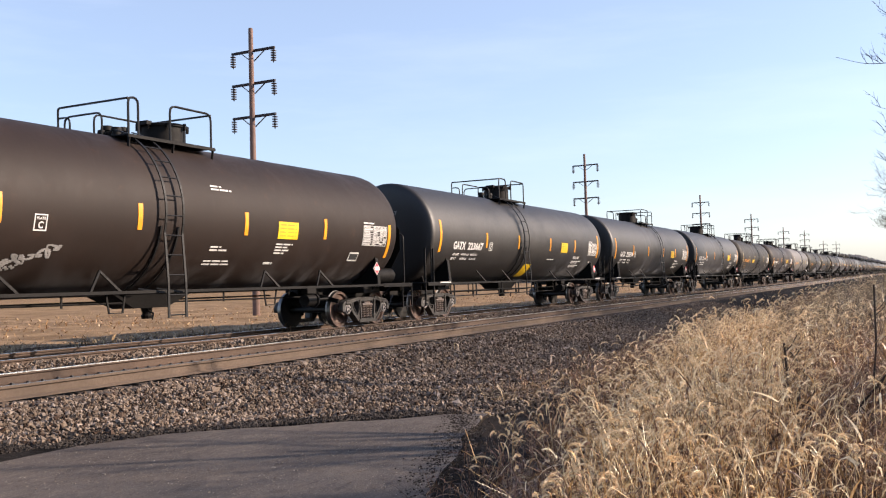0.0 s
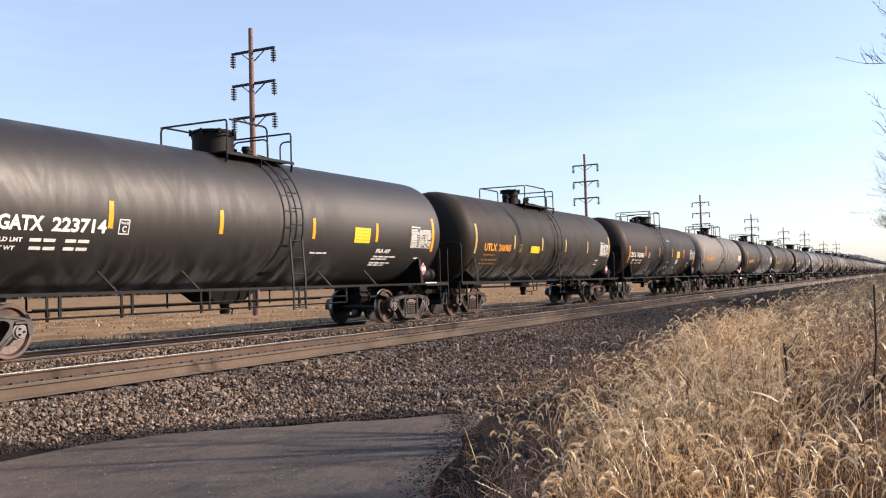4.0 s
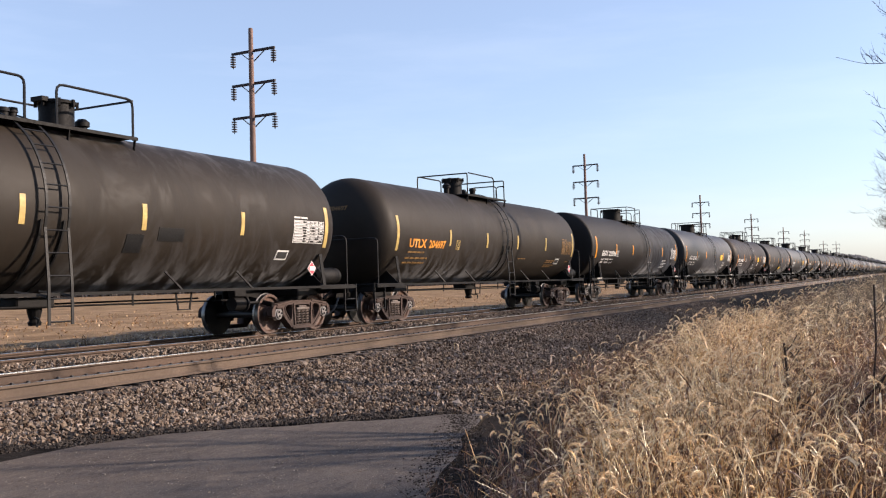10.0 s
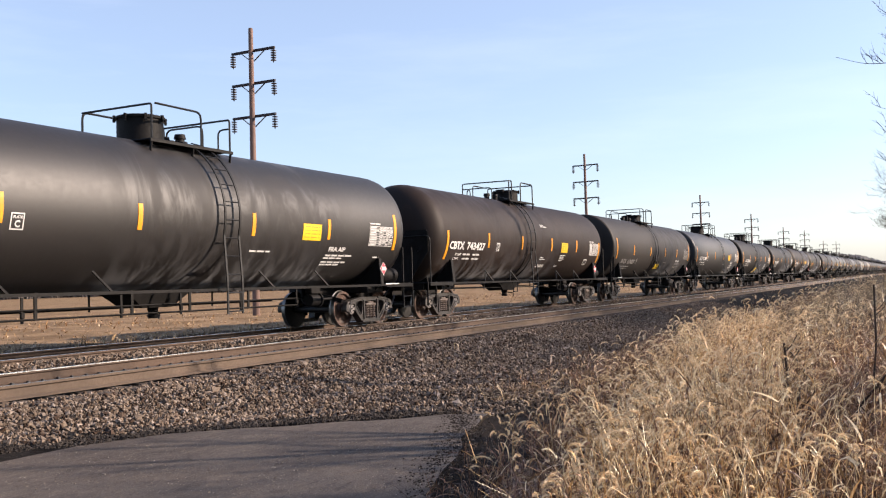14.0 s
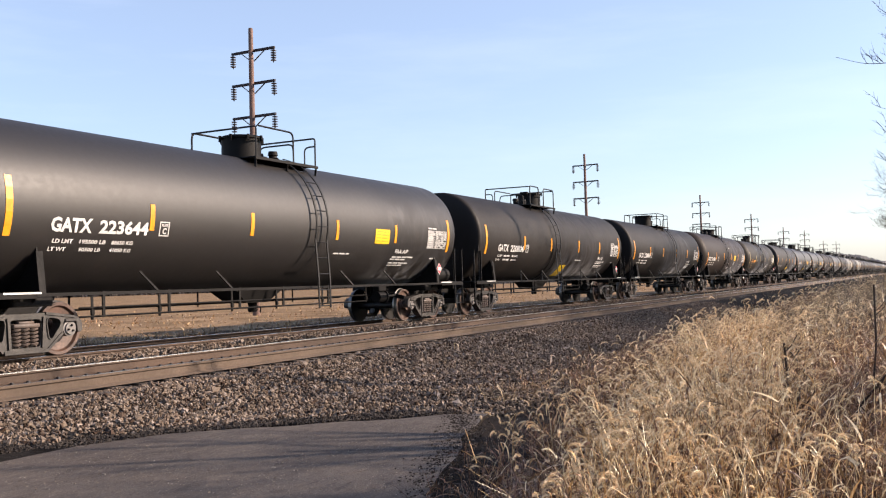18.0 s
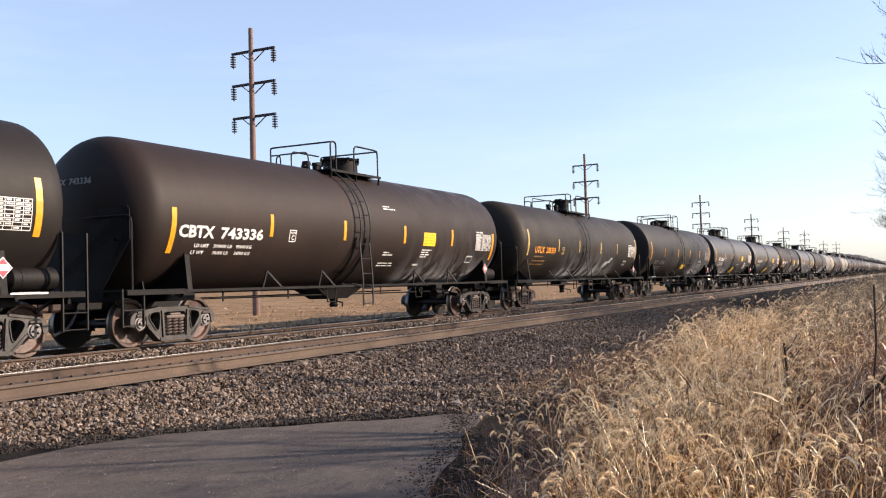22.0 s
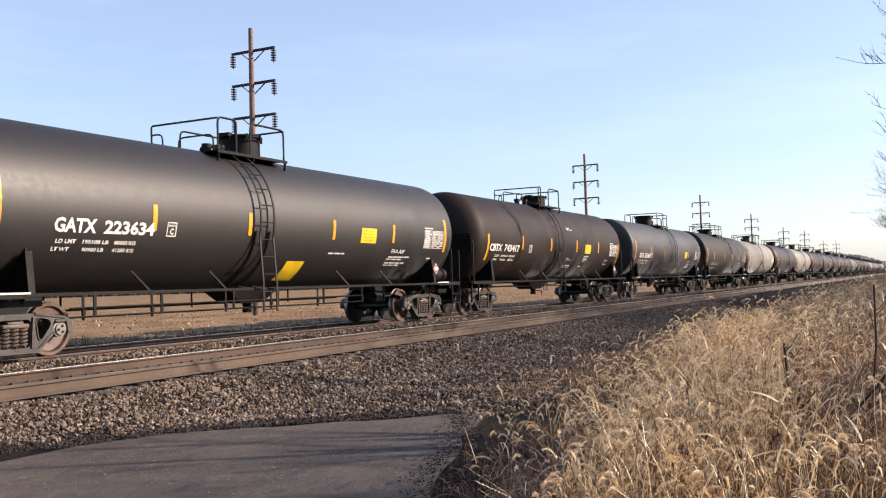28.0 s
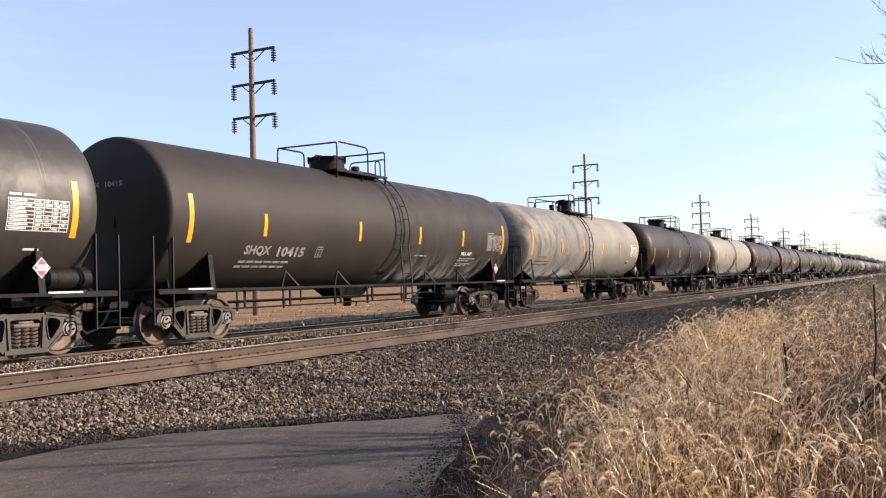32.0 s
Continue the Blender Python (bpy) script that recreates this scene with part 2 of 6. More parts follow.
def finish(name, bm, material, smooth=None):
    me = bpy.data.meshes.new(name)
    bmesh.ops.recalc_face_normals(bm, faces=bm.faces)
    bm.to_mesh(me)
    bm.free()
    if material:
        me.materials.append(material)
    if smooth:
        for p in me.polygons:
            p.use_smooth = True
        me.set_sharp_from_angle(angle=radians(smooth))
    return me


def box(bm, c, s, rot=None, bevel=0.0):
    made = bmesh.ops.create_cube(bm, size=1.0, matrix=Matrix.Translation(c) @ (rot.to_4x4() if rot else Matrix()) @ Matrix.Diagonal((*s, 1)))
    if bevel:
        edges = list({e for v in made["verts"] for e in v.link_edges})
        bmesh.ops.bevel(bm, geom=edges, offset=bevel, segments=1, affect="EDGES")


def beam(bm, a, b, w, d, up=(0, 1, 0)):
    """A bar of section w x d from a to b; d lies along up."""
    a, b, up = Vector(a), Vector(b), Vector(up)
    z = (b - a).normalized()
    y = (up - z * up.dot(z)).normalized()
    rot = Matrix((y.cross(z), y, z)).transposed()
    box(bm, (a + b) / 2, (w, d, (b - a).length), rot)


def tube(bm, pts, r, n=6, closed=False):
    """A pipe along a line of points."""
    pts = [Vector(p) for p in pts]
    rings, count = [], len(pts)
    ref = None
    for i, p in enumerate(pts):
        if closed:
            d = pts[(i + 1) % count] - pts[i - 1]
        else:
            d = pts[min(i + 1, count - 1)] - pts[max(i - 1, 0)]
        d.normalize()
        if ref is None:
            ref = Vector((0, 0, 1)) if abs(d.z) < 0.9 else Vector((1, 0, 0))
        side = d.cross(ref)
        if side.length < 1e-4:
            side = d.orthogonal()
        side.normalize()
        ref = side.cross(d)
        rings.append([bm.verts.new(p + r * (math.cos(k * math.tau / n) * side + math.sin(k * math.tau / n) * ref)) for k in range(n)])
    for i in range(count if closed else count - 1):
        a, b = rings[i], rings[(i + 1) % count]
        for k in range(n):
            bm.faces.new((a[k], a[(k + 1) % n], b[(k + 1) % n], b[k]))
    if not closed:
        bm.faces.new(rings[0][::-1])
        bm.faces.new(rings[-1])


def lathe(bm, profile, n, axis="x", centre=(0, 0, 0), mat_index=None):
    """Turns a profile of (along, radius) round an axis; zero radii close it."""
    c = Vector(centre)
    rings = []
    for along, r in profile:
        ring = []
        for k in range(n if r > 1e-6 else 1):
            u, v = r * math.cos(k * math.tau / n), r * math.sin(k * math.tau / n)
            ring.append(bm.verts.new(c + Vector({"x": (along, u, v), "y": (v, along, u), "z": (u, v, along)}[axis])))
        rings.append(ring)
    for i, (a, b) in enumerate(zip(rings, rings[1:])):
        for k in range(n):
            f = [a[k % len(a)], a[(k + 1) % len(a)], b[(k + 1) % len(b)], b[k % len(b)]]
            f = list(dict.fromkeys(f))
            if len(f) > 2:
                face = bm.faces.new(f)
                if mat_index:
                    face.material_index = mat_index(i)


def bent(pts, r=0.12, n=3):
    """Rounds the corners of a line of points."""
    pts = [Vector(p) for p in pts]
    out = [pts[0]]
    for a, b, c in zip(pts, pts[1:], pts[2:]):
        u, v = (a - b), (c - b)
        k = min(r, u.length * 0.45, v.length * 0.45)
        p, q = b + u.normalized() * k, b + v.normalized() * k
        for i in range(n + 1):
            s = i / n
            out.append(p * (1 - s) ** 2 + b * 2 * s * (1 - s) + q * s * s)
    return out + [pts[-1]]


def bulk(name, verts, faces, materials, slots=None, smooth=False):
    """A mesh from arrays: verts (n, 3) and faces (m, k)."""
    verts, faces = np.asarray(verts, np.float32), np.asarray(faces, np.int32)
    me = bpy.data.meshes.new(name)
    m, k = faces.shape
    me.vertices.add(len(verts))
    me.vertices.foreach_set("co", verts.ravel())
    me.loops.add(m * k)
    me.loops.foreach_set("vertex_index", faces.ravel())
    me.polygons.add(m)
    me.polygons.foreach_set("loop_start", np.arange(0, m * k, k, dtype=np.int32))
    for mat in materials:
        me.materials.append(mat)
    if slots is not None:
        me.polygons.foreach_set("material_index", np.asarray(slots, np.int32))
    me.polygons.foreach_set("use_smooth", np.full(m, smooth))
    me.update(calc_edges=True)
    me.validate()
    return me

# ---- ground, tracks ----
FAR_TRACK, NEAR_TRACK, HALF_GAUGE = 13.98, 10.22, 0.753
PROFILE = [(-400, -0.5), (-60, -0.5), (-12, -0.45), (-4, -0.45), (-1, -0.5), (2, -0.52), (4.5, -0.52), (6.2, -0.52), (7.4, -0.50), (8.0, -0.40), (8.75, -0.25), (9.2, -0.215), (11.25, -0.215),
           (11.5, -0.11), (11.75, -0.06), (12.85, -0.06), (13.0, -0.15), (13.12, -0.21), (15.0, -0.215), (15.6, -0.24), (16.8, -0.42), (18.5, -0.50), (20.5, -0.38), (23, -0.30), (60, -0.28), (200, -0.28), (900, -0.28), (2500, -0.28)]


def level(y):
    return float(np.interp(y, [p[0] for p in PROFILE], [p[1] for p in PROFILE]))


def make_ground():
    xs = np.concatenate([[-1500, -400, -120, -50], np.arange(-20, 60, 0.5), np.arange(60, 200, 5), [200, 300, 450, 700, 1100, 2500]])
    ys = np.unique(np.concatenate([[p[0] for p in PROFILE], np.arange(2, 24, 0.3), np.arange(-12, 2, 1.0)]))
    gx, gy = np.meshgrid(xs, ys, indexing="ij")
    gz = np.interp(gy, [p[0] for p in PROFILE], [p[1] for p in PROFILE])
    rough = np.array([[noise.noise((x * 0.9, y * 0.9, 3.1)) for y in ys] for x in xs])
    gz = gz + rough * np.where((gy > 16) & (gy < 24), 0.05, 0.012)
    n, m = len(xs), len(ys)
    i = np.arange(n * m).reshape(n, m)
    faces = np.stack([i[:-1, :-1], i[1:, :-1], i[1:, 1:], i[:-1, 1:]], -1).reshape(-1, 4)
    ym = ((ys[:-1] + ys[1:]) / 2)[None, :].repeat(n - 1, 0).ravel()
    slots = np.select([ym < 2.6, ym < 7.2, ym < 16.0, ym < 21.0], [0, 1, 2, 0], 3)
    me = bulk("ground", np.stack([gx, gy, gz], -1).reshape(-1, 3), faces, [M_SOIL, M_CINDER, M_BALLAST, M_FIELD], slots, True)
    return tagged(new("ground", me), "flat ground of cinders, ballast and tan stubble field", "ground", kind="structure")


GROUND = make_ground()


def make_path():
    bm = bmesh.new()
    edge = [(-30, 8.0), (2.0, 8.05), (5.0, 7.95), (6.3, 7.75), (7.6, 7.25), (8.3, 6.45), (9.1, 5.5), (9.75, 4.9), (9.9, 4.45), (8.6, 4.05), (7.1, 3.65), (5.8, 3.08), (3.4, 2.3), (0, 1.2), (-30, 0.6)]
    fine = []
    for (a, b), (c, d) in zip(edge, edge[1:] + edge[:1]):
        k = max(1, int(math.hypot(c - a, d - b) / 0.25))
        k = min(k, 24)
        for i in range(k):
            x, y = a + (c - a) * i / k, b + (d - b) * i / k
            w = 0.10 if 0 < x < 12 else 0
            fine.append((x + w * noise.noise((x * 1.7, y * 1.7, 0.5)), y + 1.4 * w * noise.noise((x * 1.3, y * 1.9, 7.5))))
    top = [bm.verts.new((x, y, -0.478)) for x, y in fine]
    low = [bm.verts.new((x, y, -0.57)) for x, y in fine]
    bm.faces.new(top)
    for i in range(len(top)):
        j = (i + 1) % len(top)
        bm.faces.new((top[i], low[i], low[j], top[j])).material_index = 1
    bmesh.ops.triangulate(bm, faces=[f for f in bm.faces if len(f.verts) > 4])
    path = part("pavement", bm, M_ASPHALT, None)
    path.data.materials.append(M_CINDER)
    tagged(path, "worn grey asphalt path with a crumbling edge beside the ballast", "path", kind="structure")


make_path()

RAIL_SHAPE = [(-0.036, 0.0), (0.036, 0.0), (0.0365, -0.010), (0.037, -0.03), (0.012, -0.048), (0.010, -0.135), (0.07, -0.16), (0.07, -0.172), (-0.07, -0.172), (-0.07, -0.16), (-0.010, -0.135), (-0.012, -0.048), (-0.037, -0.03), (-0.0365, -0.010)]


def make_rail(y, web, label, shiny=(0,)):
    bm = bmesh.new()
    ends = [[bm.verts.new((x, y + a, z)) for a, z in RAIL_SHAPE] for x in (-120, 20, 60, 200, 900)]
    for a, b in zip(ends, ends[1:]):
        for k in range(len(a)):
            f = bm.faces.new((a[k], a[(k + 1) % len(a)], b[(k + 1) % len(a)], b[k]))
            f.material_index = 1 if k in shiny else 0
    me = finish("rail", bm, web)
    me.materials.append(M_SHINE)
    return tagged(new("rail", me), label, "rail", "railway rails", "structure")


RAILS = [make_rail(NEAR_TRACK - HALF_GAUGE, M_DUSTRAIL, "dusty near steel rail with a worn head"),
         make_rail(NEAR_TRACK + HALF_GAUGE, M_RAIL, "rusty brown steel rail with a shiny head", (0, 13)),
         make_rail(FAR_TRACK - HALF_GAUGE, M_RAIL, "rusty brown steel rail under the train"),
         make_rail(FAR_TRACK + HALF_GAUGE, M_RAIL, "rusty brown steel rail under the train")]

# ---- train ----
SPEED, SLOWING = 12.943, -0.01385


def travelled(t):
    """Metres rolled since the start; the picture hitches once by a fraction of a metre."""
    hitch = min(1.0, max(0.0, (t - 6.45) / 0.1))
    return SPEED * t + SLOWING * t * t / 2 - 0.4 * hitch


BARREL = [1.505, 2.52]  # radius and height of the tank that is being built
WHEEL_R, AXLE = 0.457, 0.889
# half length between end stripes, half pitch, head depth, head flatness, truck offset, radius, height of the axis, end of the barrel past the stripe
KINDS = {"plain": (7.59, 8.98, 0.34, 5.0, 6.95, 1.515, 2.525, 0.27), "big": (7.59, 8.98, 0.34, 5.0, 6.95, 1.532, 2.54, 0.27),
         "round": (7.20, 8.90, 0.74, 2.15, 6.75, 1.51, 2.52, 0.12), "oval": (7.42, 9.10, 0.78, 2.25, 6.95, 1.55, 2.53, 0.20), "flat": (7.62, 9.0, 0.30, 5.5, 6.95, 1.558, 2.55, 0.32)}
STEPPED = ("plain", "big", "flat")
KEPT = {}


def kept(key, build):
    """One mesh for all alike parts."""
    if key not in KEPT:
        KEPT[key] = build()
    return KEPT[key]


def wrapped(x, v, off=0.006):
    """A point on the tank's near side: x along, v its height on the barrel."""
    a = (v - BARREL[1]) / BARREL[0]
    return (x, -(BARREL[0] + off) * math.cos(a), BARREL[1] + (BARREL[0] + off) * math.sin(a))


def patch(bm, x0, x1, v0, v1, off=0.006, skew=0.0, rows=5):
    """A sheet that follows the barrel, with a thickness of a few millimetres."""
    rings = []
    for i in range(rows + 1):
        s = i / rows
        v = v0 + (v1 - v0) * s
        rings.append([bm.verts.new(wrapped(x + skew * s, v, o)) for x, o in ((x0, off), (x1, off), (x1, 0.0), (x0, 0.0))])
    for a, b in zip(rings, rings[1:]):
        for k in range(3):
            bm.faces.new((a[k - 1], a[k], b[k], b[k - 1]))
    bm.faces.new(rings[0])
    bm.faces.new(rings[-1])


def tank_mesh(kind):
    half, pitch, depth, power = KINDS[kind][:4]
    cyl = half + KINDS[kind][7]
    bm = bmesh.new()
    head = []
    for i in range(11):
        a = i / 10 * math.pi / 2
        head.append((cyl + depth * math.sin(a) ** (2 / power), BARREL[0] * math.cos(a) ** (2 / power) if i < 10 else 0.0))
    body = [(-cyl + (2 * cyl) * k / 6, BARREL[0]) for k in range(1, 6)]
    profile = [(-a, r) for a, r in head[::-1]] + body + head
    lathe(bm, profile, 56, "x", (0, 0, BARREL[1]))
    return finish("tank", bm, None, 35)


def ladder_mesh(width, straps):
    bm = bmesh.new()
    off = 0.13
    line = []
    for i in range(15):
        a = radians(-14 + i * 90 / 14)
        line.append((-(BARREL[0] + off) * math.cos(a), BARREL[1] + (BARREL[0] + off) * math.sin(a)))
    low = [(-(BARREL[0] + off) - 0.02, 0.55), (-(BARREL[0] + off) - 0.02, 1.2)]
    for s in (-1, 1):
        pts = [(s * width / 2, y, z) for y, z in low + line]
        for a, b in zip(pts, pts[1:]):
            beam(bm, a, b, 0.022, 0.05, (1, 0, 0) if abs(a[2] - b[2]) > 1e-3 else (0, 0, 1))
    for s in (-1, 1) if straps else ():
        pts = [(s * width / 2, -(BARREL[0] + 0.03) * math.cos(radians(q)), BARREL[1] + (BARREL[0] + 0.03) * math.sin(radians(q))) for q in range(-70, -9, 6)]
        for a, b in zip(pts, pts[1:]):
            beam(bm, a, b, 0.02, 0.045, (1, 0, 0))
    full = low + line
    length = [0]
    for a, b in zip(full, full[1:]):
        length.append(length[-1] + math.hypot(b[0] - a[0], b[1] - a[1]))
    d = 0.05
    while d < length[-1] - 0.1:
        y, z = np.interp(d, length, [p[0] for p in full]), np.interp(d, length, [p[1] for p in full])
        tube(bm, [(-width / 2, y, z), (width / 2, y, z)], 0.014, 5)
        d += 0.37
    for s in (-1, 1) if straps else ():
        beam(bm, (s * width / 2, -1.62, 1.02), (s * width / 2 - 0.35, -1.3, 1.1), 0.03, 0.03)
    return finish("ladder", bm, None)


TOPS = {"plain": (0.10, 0.46, 0.53, -0.85), "big": (0.08, 0.46, 0.53, -0.85), "flat": (0.60, 0.47, 0.42, -0.5), "round": (0.70, 0.31, 0.52, -0.45), "oval": (0.72, 0.47, 0.44, -0.6)}  # manway: place, radius, height; place of the valves
SPANS = {"plain": ((-2.15, -1.25), (-0.72, 0.42)), "big": ((-1.8, -1.2), (-0.72, 0.5)), "flat": ((-1.1, -0.4), (0.1, 1.3)), "round": ((-1.4, -0.75), (-0.1, 1.65)), "oval": ((-1.15, -0.9), (-0.05, 1.15))}


def railing_meshes(kind):
    """The hoops of the top walkway, one mesh each."""
    top = BARREL[0] + BARREL[1]
    z0, z1, wide = top - 0.14, top + 0.63, 0.93
    spans = SPANS[kind]
    made = []

    def hoop(pts, r=0.024, corner=0.15):
        bm = bmesh.new()
        tube(bm, bent(pts, corner), r, 6)
        made.append(finish("railing", bm, None))

    (a, b), (c, d) = spans
    hoop([(a, -wide, z0), (a, -wide, z1), (b, -wide, z1), (b, -wide, z0)], 0.024, 0.13)
    hoop([(c, -wide, z0), (c, -wide, z1), (d, -wide, z1), (d, -wide, z0)])
    hoop([(a, wide, z0), (a, wide, z1 - 0.02), (a, -wide, z1 - 0.02)], 0.022, 0.06)
    hoop([(a + 0.02, wide - 0.3, z0 + 0.1), (a + 0.02, wide - 0.3, z1 - 0.22), (a + 0.02, wide, z1 - 0.22)], 0.02)
    hoop([(d, wide, z0), (d, wide, z1 - 0.02), (d, -wide, z1 - 0.02)], 0.022, 0.06)
    hoop([(a + 0.9, wide, z0), (a + 0.9, wide, z1), (d - 0.1, wide, z1)], 0.022)
    hoop([(-1.15, -0.25, z0 + 0.1), (-1.15, -0.25, z0 + 0.55), (-1.15, 0.75, z0 + 0.55), (-1.15, 0.75, z0 + 0.1)], 0.02)
    return made


def walkway_mesh(kind):
    bm = bmesh.new()
    x0, x1 = SPANS[kind][0][0] - 0.05, SPANS[kind][1][1] + 0.08
    top = BARREL[0] + BARREL[1] - 4.075
    for s in (-1, 1):
        box(bm, ((x0 + x1) / 2, s * 0.74, 3.99), (x1 - x0, 0.46, 0.03), None, 0.006)
        beam(bm, (x0, s * 0.96, 3.965), (x1, s * 0.96, 3.965), 0.04, 0.05, (0, 0, 1))
        for x in (x0 + 0.05, (x0 + x1) / 2, x1 - 0.05):
            beam(bm, (x, s * 0.95, 3.98), (x, s * 0.9, 3.66), 0.05, 0.02, (1, 0, 0))
    for x in (x0 + 0.15, x1 - 0.15):
        box(bm, (x, 0, 3.995), (0.3, 1.2, 0.03), None, 0.006)
    bmesh.ops.translate(bm, verts=bm.verts, vec=(0, 0, top))
    return finish("walkway", bm, None)


def manway_mesh(r, h, x):
    bm = bmesh.new()
    lathe(bm, [(3.92, 0), (3.92, r), (4.0 + h, r), (4.0 + h, 0)], 24, "z", (x, 0, 0))
    return finish("manway", bm, None, 40)


def lid_mesh(r, h, x):
    bm = bmesh.new()
    z = 4.0 + h
    lathe(bm, [(z, 0), (z, r + 0.04), (z + 0.045, r + 0.045), (z + 0.07, r - 0.02), (z + 0.09, 0)], 24, "z", (x, 0, 0))
    for k in range(8):
        a = k * math.tau / 8 + 0.2
        box(bm, (x + (r + 0.05) * math.cos(a), (r + 0.05) * math.sin(a), z + 0.0), (0.05, 0.05, 0.14), Matrix.Rotation(a, 3, "Z"))
    box(bm, (x - r - 0.06, 0, z + 0.05), (0.14, 0.3, 0.08))
    return finish("lid", bm, None)


VALVES = ((-0.12, -0.18, 0.09, 0.26), (0.12, -0.1, 0.08, 0.3), (0.0, 0.2, 0.1, 0.34), (-0.22, 0.12, 0.06, 0.22))


def valve_base_mesh(x):
    bm = bmesh.new()
    lathe(bm, [(3.93, 0), (3.93, 0.42), (3.99, 0.42), (3.99, 0)], 18, "z", (x, 0, 0))
    return finish("valve_cluster", bm, None, 40)


def valve_mesh(x, dx, dy, r, h):
    bm = bmesh.new()
    lathe(bm, [(3.95, 0), (3.95, r * 1.3), (4.0, r * 1.3), (4.02, r), (4.0 + h * 0.7, r), (4.0 + h * 0.72, r * 1.3), (4.0 + h, r * 1.1), (4.0 + h, 0)], 10, "z", (x + dx, dy, 0))
    return finish("valve", bm, None, 40)


def vent_mesh(x):
    bm = bmesh.new()
    lathe(bm, [(3.95, 0), (3.95, 0.13), (4.0, 0.13), (4.02, 0.09), (4.2, 0.09), (4.22, 0.14), (4.3, 0.14), (4.36, 0.07), (4.36, 0)], 12, "z", (x, 0.1, 0))
    return finish("relief_valve", bm, None, 40)


def saddle_mesh(kind, s):
    """The web that carries the tank on its bolster, with the wing plates."""
    bm = bmesh.new()
    x = s * KINDS[kind][4]
    n = 9
    front = []
    for i in range(n):
        a = radians(-90 + (-62 + 124 * i / (n - 1)))
        front.append((BARREL[0] * 0.995 * math.cos(a), BARREL[1] + BARREL[0] * 0.995 * math.sin(a)))
    if kind == "round":
        front = [(BARREL[0] * 0.995 * math.cos(radians(-90 + q)), BARREL[1] + BARREL[0] * 0.995 * math.sin(radians(-90 + q))) for q in np.linspace(-44, 44, n)]
        for side in (-1, 1):
            beam(bm, (x + 0.36 * s, side * 1.475, 1.05), (x + 0.36 * s, side * 1.37, 1.82), 0.12, 0.018, (0, 1, 0))
    outline = front + [(1.42, 1.08), (1.2, 0.86), (-1.2, 0.86), (-1.42, 1.08)]
    narrow = [(BARREL[0] * 0.995 * math.cos(radians(-90 + q)), BARREL[1] + BARREL[0] * 0.995 * math.sin(radians(-90 + q))) for q in np.linspace(-34, 34, n)]
    if kind != "round":
        for side in (-1, 1):
            beam(bm, (x, side * 1.475, 1.05), (x, side * 1.40, 1.74), 0.13, 0.018, (0, 1, 0))
    for dx, outline in ((0.0, outline), (0.62 * s, narrow + [(0.9, 1.08), (0.8, 0.86), (-0.8, 0.86), (-0.9, 1.08)])) if kind != "round" else ((0.36 * s, outline),):
        va = [bm.verts.new((x + dx - 0.012, y, z)) for y, z in outline]
        vb = [bm.verts.new((x + dx + 0.012, y, z)) for y, z in outline]
        bm.faces.new(va)
        bm.faces.new(vb[::-1])
        for i in range(len(va)):
            bm.faces.new((va[i - 1], va[i], vb[i], vb[i - 1]))
    box(bm, (x, 0, 0.93), (0.8, 2.5, 0.16), None, 0.02)
    return finish("saddle", bm, None)


def pad_mesh(kind, s):
    """The round pad at the top of a saddle's wing."""
    bm = bmesh.new()
    y = math.sqrt(BARREL[0] ** 2 - (BARREL[1] - 1.84) ** 2) + 0.01
    lathe(bm, [(-y + 0.03, 0.0), (-y + 0.03, 0.17), (-y - 0.02, 0.17), (-y - 0.02, 0.0)], 16, "y", (s * (KINDS[kind][4] + 0.36), 0, 1.84))
    return finish("saddle_pad", bm, None)


def shield_mesh(kind, s):
    """The steel plate that guards the lower half of a head."""
    half, pitch, depth = KINDS[kind][:3]
    bm = bmesh.new()
    x = half + KINDS[kind][7] + depth + 0.03
    outline = [(-1.28, 2.62), (-1.34, 2.55), (-1.34, 2.0), (-0.75, 1.1), (0.75, 1.1), (1.34, 2.0), (1.34, 2.55), (1.28, 2.62)]
    a = [bm.verts.new((s * (x - 0.22 * max(0.0, abs(y) - 0.9)), y, z)) for y, z in outline]
    b = [bm.verts.new((s * (x + 0.014 - 0.22 * max(0.0, abs(y) - 0.9)), y, z)) for y, z in outline]
    bm.faces.new(a)
    bm.faces.new(b[::-1])
    for i in range(len(a)):
        bm.faces.new((a[i - 1], a[i], b[i], b[i - 1]))
    for y in (-1.0, 1.0):
        beam(bm, (s * (x - 0.35), y, 2.0), (s * x, y, 2.0), 0.06, 0.06, (0, 0, 1))
    return finish("head_shield", bm, None)


def sill_mesh(kind, s):
    half, pitch, _, _, tc = KINDS[kind][:5]
    bm = bmesh.new()
    x0, x1 = tc - 1.3, pitch - 0.55
    for y in (-0.2, 0.2):
        box(bm, (s * (x0 + x1) / 2, y, 0.87), (x1 - x0, 0.03, 0.34))
    box(bm, (s * (x0 + x1) / 2, 0, 1.03), (x1 - x0, 0.46, 0.03))
    box(bm, (s * (x1 - 0.04), 0, 0.98), (0.08, 2.5 if kind != "round" else 2.7, 0.22), None, 0.01)
    return finish("stub_sill", bm, None)


def coupler_mesh(kind, s):
    pitch = KINDS[kind][1]
    bm = bmesh.new()
    box(bm, (s * (pitch - 0.45), 0, 0.84), (0.5, 0.16, 0.17), None, 0.02)
    box(bm, (s * (pitch - 0.13), 0.02 * s, 0.84), (0.28, 0.34, 0.27), None, 0.05)
    box(bm, (s * (pitch - 0.0), -0.12 * s, 0.84), (0.16, 0.12, 0.25), None, 0.03)
    return finish("coupler", bm, None)


